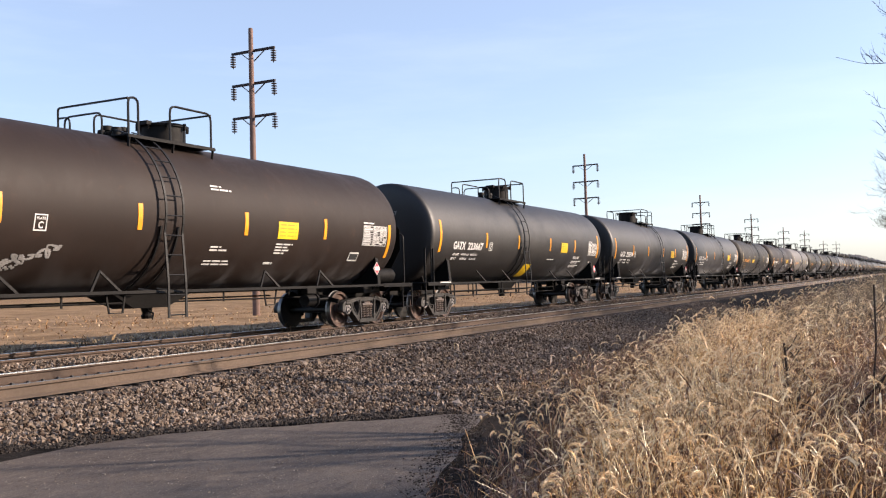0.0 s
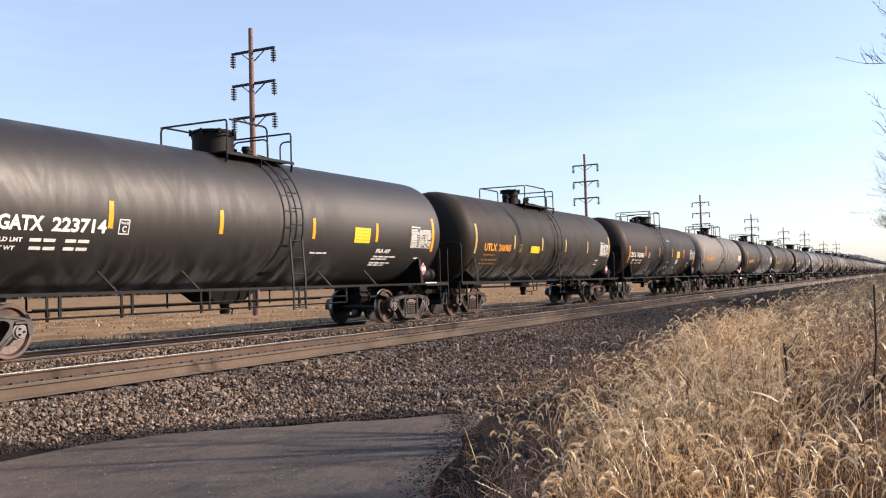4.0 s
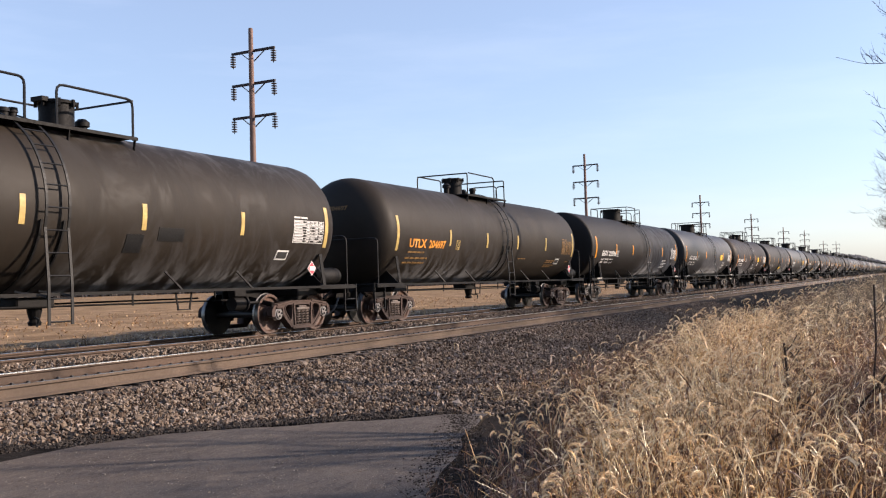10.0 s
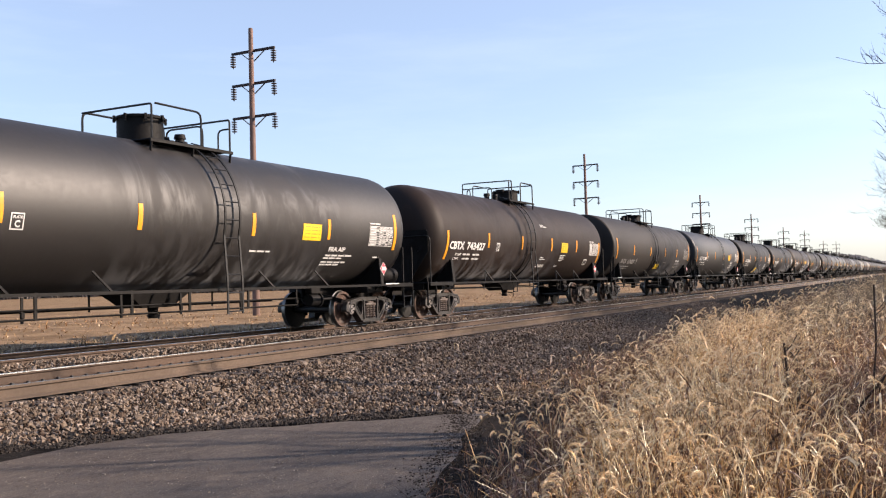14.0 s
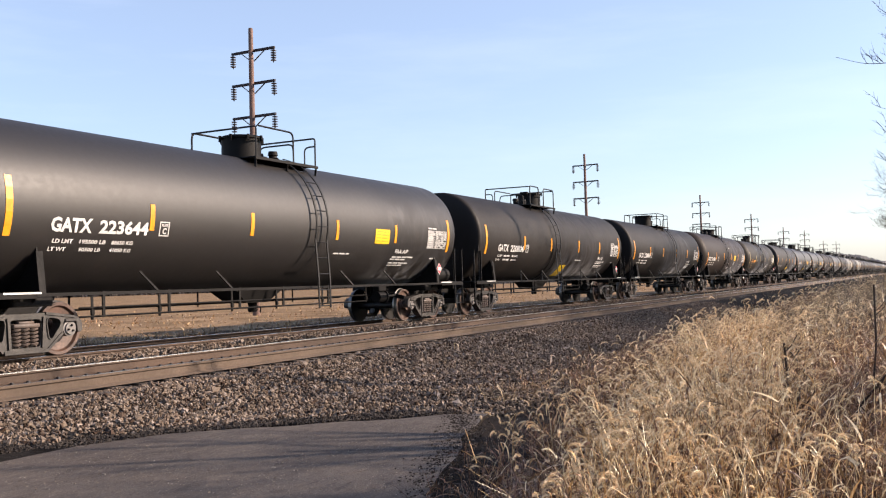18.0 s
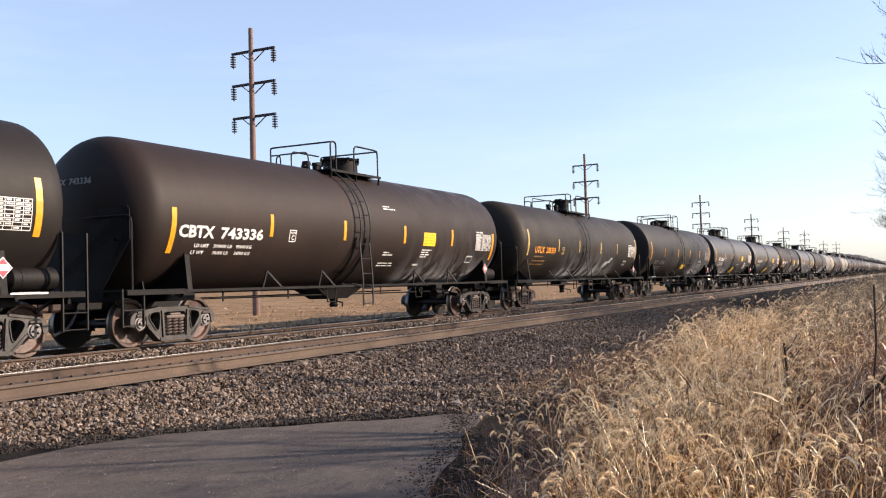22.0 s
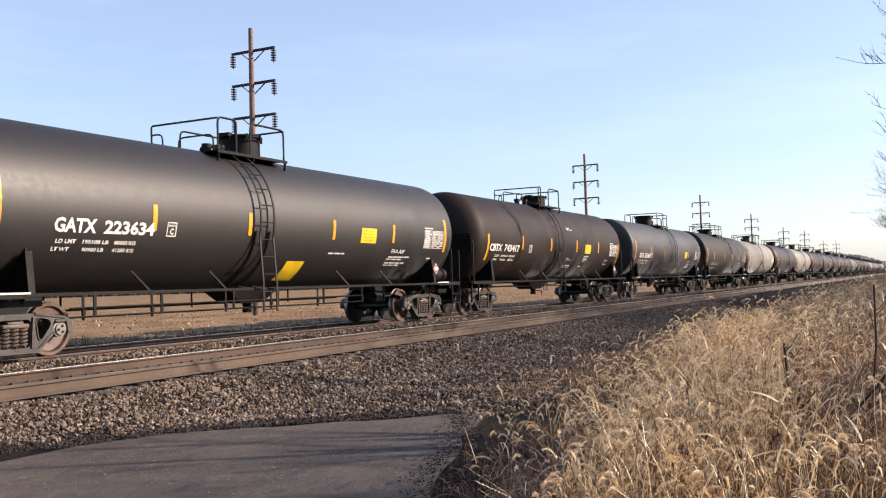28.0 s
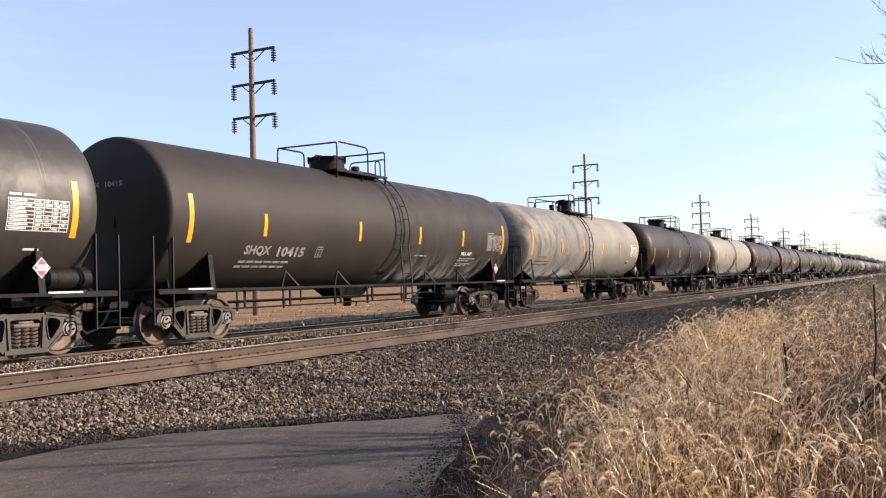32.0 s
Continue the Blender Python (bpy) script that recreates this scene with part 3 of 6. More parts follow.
def hose_mesh(kind, s):
    pitch = KINDS[kind][1]
    bm = bmesh.new()
    tube(bm, bent([(s * (pitch - 0.45), -0.35, 0.75), (s * (pitch - 0.25), -0.34, 0.42), (s * (pitch + 0.0), -0.2, 0.3)], 0.2, 4), 0.026, 6)
    return finish("air_hose", bm, None)


def deck_mesh(kind, s, side):
    half, pitch, _, _, tc = KINDS[kind][:5]
    bm = bmesh.new()
    x0, x1 = (tc + 0.15, pitch - 0.5)
    box(bm, (s * (x0 + x1) / 2, side * 1.18, 1.06), (x1 - x0, 0.62, 0.05), None, 0.01)
    beam(bm, (s * x0, side * 1.5, 1.03), (s * x1, side * 1.5, 1.03), 0.05, 0.09, (0, 0, 1))
    beam(bm, (s * x1, side * 0.9, 1.0), (s * (x1 - 0.5), side * 0.9, 0.75), 0.05, 0.05)
    return finish("end_platform", bm, None)


def end_ladder_mesh(kind, s):
    pitch = KINDS[kind][1]
    bm = bmesh.new()
    xa, xb = pitch - 0.93, pitch - 0.42
    tall = 2.06 if kind in STEPPED else 1.1
    for x in (xa, xb):
        beam(bm, (s * x, -1.47, 0.42), (s * x, -1.47, tall), 0.05, 0.025, (1, 0, 0))
    for z in (0.44, 0.72):
        tube(bm, [(s * xa, -1.47, z), (s * xb, -1.47, z)], 0.013, 5)
    return finish("end_ladder", bm, None)


def hoop_mesh(kind, s):
    """The grab rail of an end platform: across to the far side, or back to a bracket on the head."""
    half, pitch, depth = KINDS[kind][:3]
    bm = bmesh.new()
    x = pitch - (0.9 if kind in STEPPED else 0.72)
    z = 2.41 if kind in STEPPED else 2.28 if kind == "round" else 2.44
    if kind in STEPPED:
        face = half + KINDS[kind][7] + depth
        tube(bm, bent([(s * x, -1.42, 1.05), (s * x, -1.42, z), (s * x, -0.15, z), (s * (face - 0.02), -0.15, z)], 0.14), 0.02, 6)
        box(bm, (s * face, -0.15, z), (0.05, 0.06, 0.22), None, 0.008)
    else:
        tube(bm, bent([(s * x, -1.42, 1.05), (s * x, -1.42, z), (s * x, 1.42, z), (s * x, 1.42, 1.05)], 0.14), 0.021, 6)
    return finish("grab_rail", bm, None)


def side_rail_mesh(kind):
    """The long hand rail along the tank, on its little brackets."""
    half, _, _, _, tc = KINDS[kind][:5]
    bm = bmesh.new()
    x1 = tc + 0.2
    beam(bm, (-x1, -1.5, 1.04), (x1, -1.5, 1.04), 0.05, 0.055, (0, 0, 1))
    for x in (-4.4, -2.3, 2.3, 4.4):
        if kind in ("round", "big"):
            beam(bm, (x, -1.5, 1.04), (x - 0.24, -1.27, 1.42), 0.04, 0.025)
        else:
            for d in (-0.34, 0.34):
                beam(bm, (x, -1.36, 1.42), (x + d, -1.5, 1.05), 0.045, 0.03)
    return finish("side_rail", bm, None)


def low_rail_mesh(kind):
    bm = bmesh.new()
    if kind in STEPPED:
        for y, z in ((-0.55, 0.78), (-0.55, 0.62), (0.95, 0.72)):
            tube(bm, [(-5.4, y, z), (5.4, y, z)], 0.02, 5)
        for x in (-5.1, -3.4, -1.2, 0.4, 2.3, 4.4):
            beam(bm, (x, -0.55, 1.0), (x, -0.55, 0.56), 0.05, 0.02)
            beam(bm, (x + 0.27, -0.55, 1.08), (x + 0.27, -0.55, 0.6), 0.06, 0.03)
            box(bm, (x, -0.56, 0.70), (0.08, 0.05, 0.1), None, 0.01)
        for x in (-4.3, -0.6, 3.1):
            beam(bm, (x, 0.95, 1.1), (x, 0.95, 0.66), 0.04, 0.02)
    else:
        tube(bm, [(-5.3, -0.3, 0.86), (5.3, -0.3, 0.8)], 0.02, 5)
        tube(bm, [(-5.3, 0.8, 0.86), (5.3, 0.8, 0.86)], 0.02, 5)
        for x in (-4.6, -2.2, 2.2, 4.6):
            beam(bm, (x, -0.3, 1.1), (x, -0.3, 0.78), 0.04, 0.02)
    return finish("brake_rigging", bm, None)


def step_mesh():
    bm = bmesh.new()
    for d in (-0.22, 0.22):
        beam(bm, (d, -1.42, 1.02), (d * 0.7, -1.42, 0.68), 0.035, 0.02)
    beam(bm, (-0.16, -1.42, 0.68), (0.16, -1.42, 0.68), 0.06, 0.02, (0, 0, 1))
    return finish("step", bm, None)


def outlet_mesh(kind):
    bm = bmesh.new()
    if kind != "round":
        a, b = (0.95, 0.4) if kind in STEPPED else (1.25, 0.45)
        lo = [bm.verts.new((x, y, 0.72)) for x, y in ((-b, -0.3), (b, -0.3), (b, 0.3), (-b, 0.3))]
        hi = [bm.verts.new((x, y, 1.08)) for x, y in ((-a, -0.42), (a, -0.42), (a, 0.42), (-a, 0.42))]
        bm.faces.new(lo)
        bm.faces.new(hi)
        for k in range(4):
            bm.faces.new((lo[k - 1], lo[k], hi[k], hi[k - 1]))
    else:
        box(bm, (0, 0, 0.9), (0.8, 0.5, 0.2), None, 0.03)
    lathe(bm, [(0.5, 0), (0.5, 0.1), (0.56, 0.12), (0.6, 0.09), (0.76, 0.13), (0.85, 0.13), (0.85, 0)], 12, "z", (0.08, -0.1, 0))
    tube(bm, [(0.08, -0.1, 0.66), (-0.25, -0.6, 0.62), (-0.3, -0.62, 0.5)], 0.018, 5)
    return finish("outlet_valve", bm, None)


def reservoir_mesh(r, n):
    bm = bmesh.new()
    lathe(bm, [(-n, 0), (-n, r * 0.6), (-n + r * 0.35, r), (n - r * 0.35, r), (n, r * 0.6), (n, 0)], 16, "x")
    for x in (-n * 0.5, n * 0.5):
        lathe(bm, [(x - 0.03, r + 0.01), (x + 0.03, r + 0.01)], 16, "x")
    return finish("air_reservoir", bm, None, 40)


def cylinder_box_mesh():
    bm = bmesh.new()
    lathe(bm, [(-0.3, 0), (-0.3, 0.15), (0.05, 0.15), (0.06, 0.19), (0.1, 0.19), (0.1, 0)], 14, "x")
    tube(bm, [(0.1, 0, 0), (0.75, 0, 0.02)], 0.035, 6)
    beam(bm, (0.75, -0.3, -0.05), (0.75, 0.35, 0.1), 0.05, 0.1, (0, 0, 1))
    box(bm, (-0.1, 0, 0.25), (0.4, 0.2, 0.2), None, 0.02)
    return finish("brake_cylinder", bm, None, 40)


def frame_mesh(y):
    """A cast side frame: arched top, truss bottom, two windows, the spring opening and the bearing notches."""
    bm = bmesh.new()
    half = [(0.38, 0.745), (0.66, 0.715), (0.95, 0.68), (1.08, 0.64), (1.15, 0.55), (1.155, 0.40), (1.05, 0.38), (1.02, 0.58), (0.98, 0.61), (0.80, 0.61), (0.755, 0.58), (0.745, 0.40), (0.40, 0.10)]
    outer = half + [(-x, z) for x, z in half[::-1]]
    window = [(0.405, 0.635), (0.45, 0.665), (0.58, 0.655), (0.66, 0.625), (0.69, 0.57), (0.665, 0.50), (0.505, 0.305), (0.465, 0.295), (0.435, 0.34), (0.395, 0.56)]
    holes = [window, [(-x, z) for x, z in window[::-1]], [(-0.27, 0.19), (0.27, 0.19), (0.285, 0.30), (0.30, 0.60), (0.26, 0.64), (-0.26, 0.64), (-0.30, 0.60), (-0.285, 0.30)]]
    edges = []
    def rounded(loop, r):
        pts = [Vector((x, z, 0)) for x, z in loop]
        ring = bent([(pts[0] + pts[-1]) / 2, *pts, (pts[0] + pts[-1]) / 2], r, 3)[:-1]
        return [(p.x, p.y) for p in ring]

    outer, holes = rounded(outer, 0.045), [rounded(hole, 0.06) for hole in holes]
    for loop in [outer] + holes:
        vs = [bm.verts.new((x, y - 0.075, z)) for x, z in loop]
        edges += [bm.edges.new((vs[i - 1], vs[i])) for i in range(len(vs))]
    fill = bmesh.ops.triangle_fill(bm, edges=edges, use_beauty=True)
    faces = [g for g in fill["geom"] if isinstance(g, bmesh.types.BMFace)]
    out = bmesh.ops.extrude_face_region(bm, geom=faces)
    bmesh.ops.translate(bm, verts=[g for g in out["geom"] if isinstance(g, bmesh.types.BMVert)], vec=(0, 0.15, 0))
    rim = [e for e in bm.edges if len(e.link_faces) == 2 and e.calc_face_angle(0) > 1.0 and abs(e.verts[0].co.y - e.verts[1].co.y) < 0.01]
    bmesh.ops.bevel(bm, geom=rim, offset=0.014, segments=1, affect="EDGES", clamp_overlap=True)
    # the raised lips round the openings
    for loop, w in ((holes[0], 0.016), (holes[1], 0.016)):
        for i in range(len(loop)):
            (a, b), (c, d) = loop[i - 1], loop[i]
            beam(bm, (a, y, b), (c, y, d), w, 0.19)
    for s in (-1, 1):
        beam(bm, (s * 0.43, y, 0.135), (s * 0.72, y, 0.395), 0.045, 0.19)
        box(bm, (s * AXLE, y, 0.60), (0.24, 0.20, 0.06), None, 0.015)
        beam(bm, (s * 0.315, y, 0.18), (s * 0.345, y, 0.68), 0.05, 0.21)
    beam(bm, (-0.42, y, 0.125), (0.42, y, 0.125), 0.06, 0.22)
    beam(bm, (-0.98, y, 0.655), (-0.38, y, 0.735), 0.04, 0.19)
    beam(bm, (0.98, y, 0.655), (0.38, y, 0.735), 0.04, 0.19)
    return finish("side_frame", bm, None, 40)


def spring_mesh(y):
    bm = bmesh.new()
    for x in (-0.165, 0.0, 0.165):
        pts = []
        for i in range(41):
            a = i / 8 * math.tau
            pts.append((x + 0.068 * math.cos(a), y - 0.035 + 0.066 * math.sin(a), 0.20 + 0.30 * i / 40))
        tube(bm, pts, 0.021, 5)
    box(bm, (0, y, 0.545), (0.5, 0.22, 0.07), None, 0.012)
    box(bm, (0, y - 0.05, 0.595), (0.3, 0.1, 0.05), None, 0.012)
    return finish("spring_nest", bm, None, 60)


def bolster_mesh():
    bm = bmesh.new()
    box(bm, (0, 0, 0.62), (0.4, 1.98, 0.2), None, 0.03)
    lathe(bm, [(0.74, 0.22), (0.86, 0.22), (0.86, 0)], 14, "z")
    for s in (-1, 1):
        beam(bm, (s * 0.42, -0.85, 0.42), (s * 0.42, 0.85, 0.42), 0.08, 0.12, (0, 0, 1))
        for y in (-0.72, 0.72):
            box(bm, (s * 0.42, y, 0.42), (0.08, 0.14, 0.26), None, 0.01)
    return finish("truck", bm, None)


def wheelset_mesh():
    bm = bmesh.new()
    r = WHEEL_R
    for s in (-1, 1):
        prof = [(0.675, 0.1), (0.675, r - 0.06), (0.685, r + 0.022), (0.705, r + 0.026), (0.722, r + 0.004), (0.81, r - 0.004), (0.815, r - 0.012), (0.812, r - 0.062), (0.76, r - 0.09), (0.735, 0.16), (0.80, 0.13), (0.80, 0.0)]
        lathe(bm, [(s * a, q) for a, q in prof], 32, "y", mat_index=lambda i: 1 if 2 <= i <= 4 else 4 if i < 2 else 0)
        cap = [(0.80, 0.085), (0.96, 0.09), (0.965, 0.135), (1.06, 0.135), (1.065, 0.105), (1.09, 0.10), (1.09, 0.0)]
        lathe(bm, [(s * a, q) for a, q in cap], 18, "y", mat_index=lambda i: 2)
        for k in range(3):
            a = k * math.tau / 3
            n0 = len(bm.faces)
            box(bm, (0.055 * math.cos(a), s * 1.10, 0.055 * math.sin(a)), (0.03, 0.03, 0.03))
            bm.faces.ensure_lookup_table()
            for f in bm.faces[n0:]:
                f.material_index = 3
    lathe(bm, [(-0.7, 0.085), (0.7, 0.085)], 12, "y", mat_index=lambda i: 4)
    me = finish("wheelset", bm, M_WHEEL, 35)
    for m in (M_TREAD, M_CAP, M_STEEL, M_WHEELBACK):
        me.materials.append(m)
    return me


def lettering(text, size, width, x, v, place=None):
    """Stencilled characters laid on the barrel, width metres long."""
    curve = bpy.data.curves.new("stencil", "FONT")
    curve.body, curve.size, curve.resolution_u = text, 1.0, 2
    curve.offset = 0.036
    ob = new("stencil", curve)
    bpy.context.view_layer.update()
    me = bpy.data.meshes.new_from_object(ob.evaluated_get(bpy.context.evaluated_depsgraph_get()))
    bpy.data.objects.remove(ob)
    co = np.array([p.co[:] for p in me.vertices])
    lo, hi = co.min(0), co.max(0)
    for p, c in zip(me.vertices, co):
        u, w = (c[0] - lo[0]) / (hi[0] - lo[0]), (c[1] - lo[1]) / (hi[1] - lo[1])
        p.co = place(u, w) if place else wrapped(x + u * width, v + w * size, 0.011)
    me.materials.clear()
    return me


def words(me, shares):
    """The stencil cut at its widest blank into two meshes, mark and number. shares: the flat place of each vertex along the line."""
    order = np.sort(shares)
    gap = np.diff(order)
    cut = order[gap.argmax()] + gap.max() / 2
    out = []
    for side in (True, False):
        faces = [tuple(p.vertices) for p in me.polygons if (shares[p.vertices[0]] < cut) == side]
        used = sorted({i for f in faces for i in f})
        at = {i: k for k, i in enumerate(used)}
        piece = bpy.data.meshes.new("stencil")
        piece.from_pydata([me.vertices[i].co[:] for i in used], [], [[at[i] for i in f] for f in faces])
        out.append(piece)
    return out


def head_lettering(text, kind):
    """The same mark small on the tank's leading head."""
    half, _, depth, power = KINDS[kind][:4]

    def place(u, v):
        y, z = 0.75 - 1.15 * u, 3.08 + 0.13 * v
        r = math.hypot(y, z - BARREL[1]) / BARREL[0]
        return (-(half + KINDS[kind][7] + depth * max(0.0, 1 - r ** power) ** (1 / power)) - 0.012, y, z)
    return lettering(text, 1.0, 1.0, 0.0, 0.0, place)


def bars_mesh(rows):
    """Lines of small illegible writing as bars: (x, v, length, height) each, broken into words."""
    bm = bmesh.new()
    rnd = random.Random(5)
    for x, v, length, h in rows:
        at = x
        while at < x + length - 0.03:
            w = min(rnd.uniform(0.09, 0.3), x + length - at)
            patch(bm, at, at + w, v, v + h, 0.008, 0, 1)
            at += w + 0.045
    return finish("small_print", bm, None)


def panel_mesh(x, v, w, h, rows):
    bm = bmesh.new()
    patch(bm, x, x + w, v, v + h, 0.007, 0.0, 4)
    return finish("stencil_panel", bm, None)


def cells_mesh(x, v, w, h, rows):
    bm = bmesh.new()
    rnd = random.Random(9)
    for r in range(rows):
        z = v + h * (r + 0.25) / rows
        at = x + 0.04
        while at < x + w - 0.08:
            k = rnd.uniform(0.06, 0.24)
            if at - x < w * 0.42:
                k = w * 0.4
            patch(bm, at, min(at + k, x + w - 0.03), z, z + h / rows * 0.34, 0.011, 0, 1)
            at += k + 0.05
    return finish("table_print", bm, None)


def grid_mesh(x, v, w, h, rows):
    """A ruled stencil table: one sheet of crossing lines."""
    t = 0.007
    us = [x + w * c + d for c in (0.0, 0.42, 0.57, 0.71, 0.86, 1.0) for d in (-t, t)]
    vs = [v + h * r / rows + d for r in range(rows + 1) for d in (-t, t)]
    bm = bmesh.new()
    grid = [[bm.verts.new(wrapped(a, b, 0.008)) for b in vs] for a in us]
    for i in range(len(us) - 1):
        for j in range(len(vs) - 1):
            if i % 2 == 0 or j % 2 == 0:
                bm.faces.new((grid[i][j], grid[i + 1][j], grid[i + 1][j + 1], grid[i][j + 1]))
    return finish("stencil_table", bm, None)


def entries_mesh(x, v, w, h, rows, row):
    """One row of figures, as bars that can't be read."""
    bm = bmesh.new()
    rnd = random.Random(9 + row)
    z = v + h * (row + 0.32) / rows
    for a, b in ((0.0, 0.42), (0.42, 0.57), (0.57, 0.71), (0.71, 0.86), (0.86, 1.0)):
        if a == 0 or rnd.random() < 0.8:
            patch(bm, x + w * a + 0.03, x + w * (a + (b - a) * rnd.uniform(0.6, 0.9)), z, z + h / rows * 0.42, 0.010, 0, 1)
    return finish("table_line", bm, None)


def class_mark_mesh(x, v, k=0.25):
    """The frame of the clearance mark."""
    bm = bmesh.new()
    t = 0.02
    for a, b, c, d in ((0, k, 0, t), (0, k, k * 1.1 - t, k * 1.1), (0, t, t, k * 1.1 - t), (k - t, k, t, k * 1.1 - t)):
        patch(bm, x + a, x + b, v + c, v + d, 0.008, 0, 1)
    return finish("class_mark", bm, None)


def diamond_mesh(k, y):
    bm = bmesh.new()
    for (a, off) in ((k, 0.0),):
        f = [bm.verts.new((dx * a, y - off, dz * a)) for dx, dz in ((-1, 0), (0, -1), (1, 0), (0, 1))]
        b = [bm.verts.new((dx * a, y + 0.006, dz * a)) for dx, dz in ((-1, 0), (0, -1), (1, 0), (0, 1))]
        bm.faces.new(f)
        bm.faces.new(b[::-1])
        for i in range(4):
            bm.faces.new((f[i - 1], f[i], b[i], b[i - 1]))
    return finish("placard", bm, None)


# where the marks stand on the barrel: the four side stripes, the reporting mark's start and length, the clearance mark, the upper card
PLACES = {("big", -1): dict(stripes=(-4.28, -1.52, 1.66, 4.53), mark=(-6.72, 2.17), plate=-4.06, card=2.9),
          ("big", 1): dict(stripes=(-4.55, -1.65, 1.60, 4.44), mark=(-6.79, 2.16), plate=-4.35, card=3.38),
          ("plain", -1): dict(stripes=(-4.26, -1.51, 1.76, 4.59), mark=(-6.61, 2.29), plate=-4.11, card=3.4),
          ("plain", 1): dict(stripes=(-4.52, -1.67, 1.50, 4.32), mark=(-6.74, 2.21), plate=-4.39, card=3.4),
          ("oval", -1): dict(stripes=(-4.42, -1.50, 1.50, 4.42), mark=(-7.27, 2.57), plate=-3.76, card=2.6),
          ("round", -1): dict(stripes=(-4.0, -1.28, 1.33, 4.11), mark=(-6.53, 2.21), plate=-3.58, card=-2.41),
          ("flat", -1): dict(stripes=(-4.70, -1.47, 1.71, 4.50), mark=(-6.65, 2.30), plate=-4.11, card=3.4),
          ("flat", 1): dict(stripes=(-5.31, -1.47, 1.71, 4.50), mark=(-5.86, 2.15), plate=-3.24, card=3.4)}
APART = {"206929": dict(stripes=(-4.06, -1.62, 1.62, 4.14)), "208359": dict(stripes=(-3.98, -1.46, 1.48, 4.01)), "204780": dict(plate=-3.81),
         "223634": dict(mark=(-6.52, 2.25), plate=-3.95, low=0.1), "223637": dict(low=0.1), "223665": dict(mark=(-6.85, 2.18), plate=-4.51)}
OVAL_PRINT = [(2.6, 1.98, 0.6, 0.032), (2.6, 1.91, 0.42, 0.032), (2.6, 1.84, 0.5, 0.032), (2.6, 1.77, 0.36, 0.032), (0.5, 3.12, 0.34, 0.032), (0.5, 3.05, 0.62, 0.032), (0.5, 1.87, 0.32, 0.032), (0.5, 1.80, 0.55, 0.032), (0.45, 1.55, 0.75, 0.03), (0.45, 1.47, 0.8, 0.03), (2.4, 1.5, 0.3, 0.05)]
CAPACITY = {"223667": ("195300", "88550", "90700", "41150"), "223709": ("", "88400", "", "41300"), "223644": ("195500", "88650", "90500", "41050"), "220786": ("", "88500", "", "41200"), "223662": ("", "88500", "", "41200"), "220806": ("", "88700", "", "41000"),
            "223634": ("195100", "88450", "90900", "41250"), "223665": ("195300", "88550", "90700", "41150"), "743383": ("210000", "95250", "76000", "34450"), "743336": ("209600", "95000", "76400", "34700"), "743417": ("209600", "95050", "76400", "34650")}


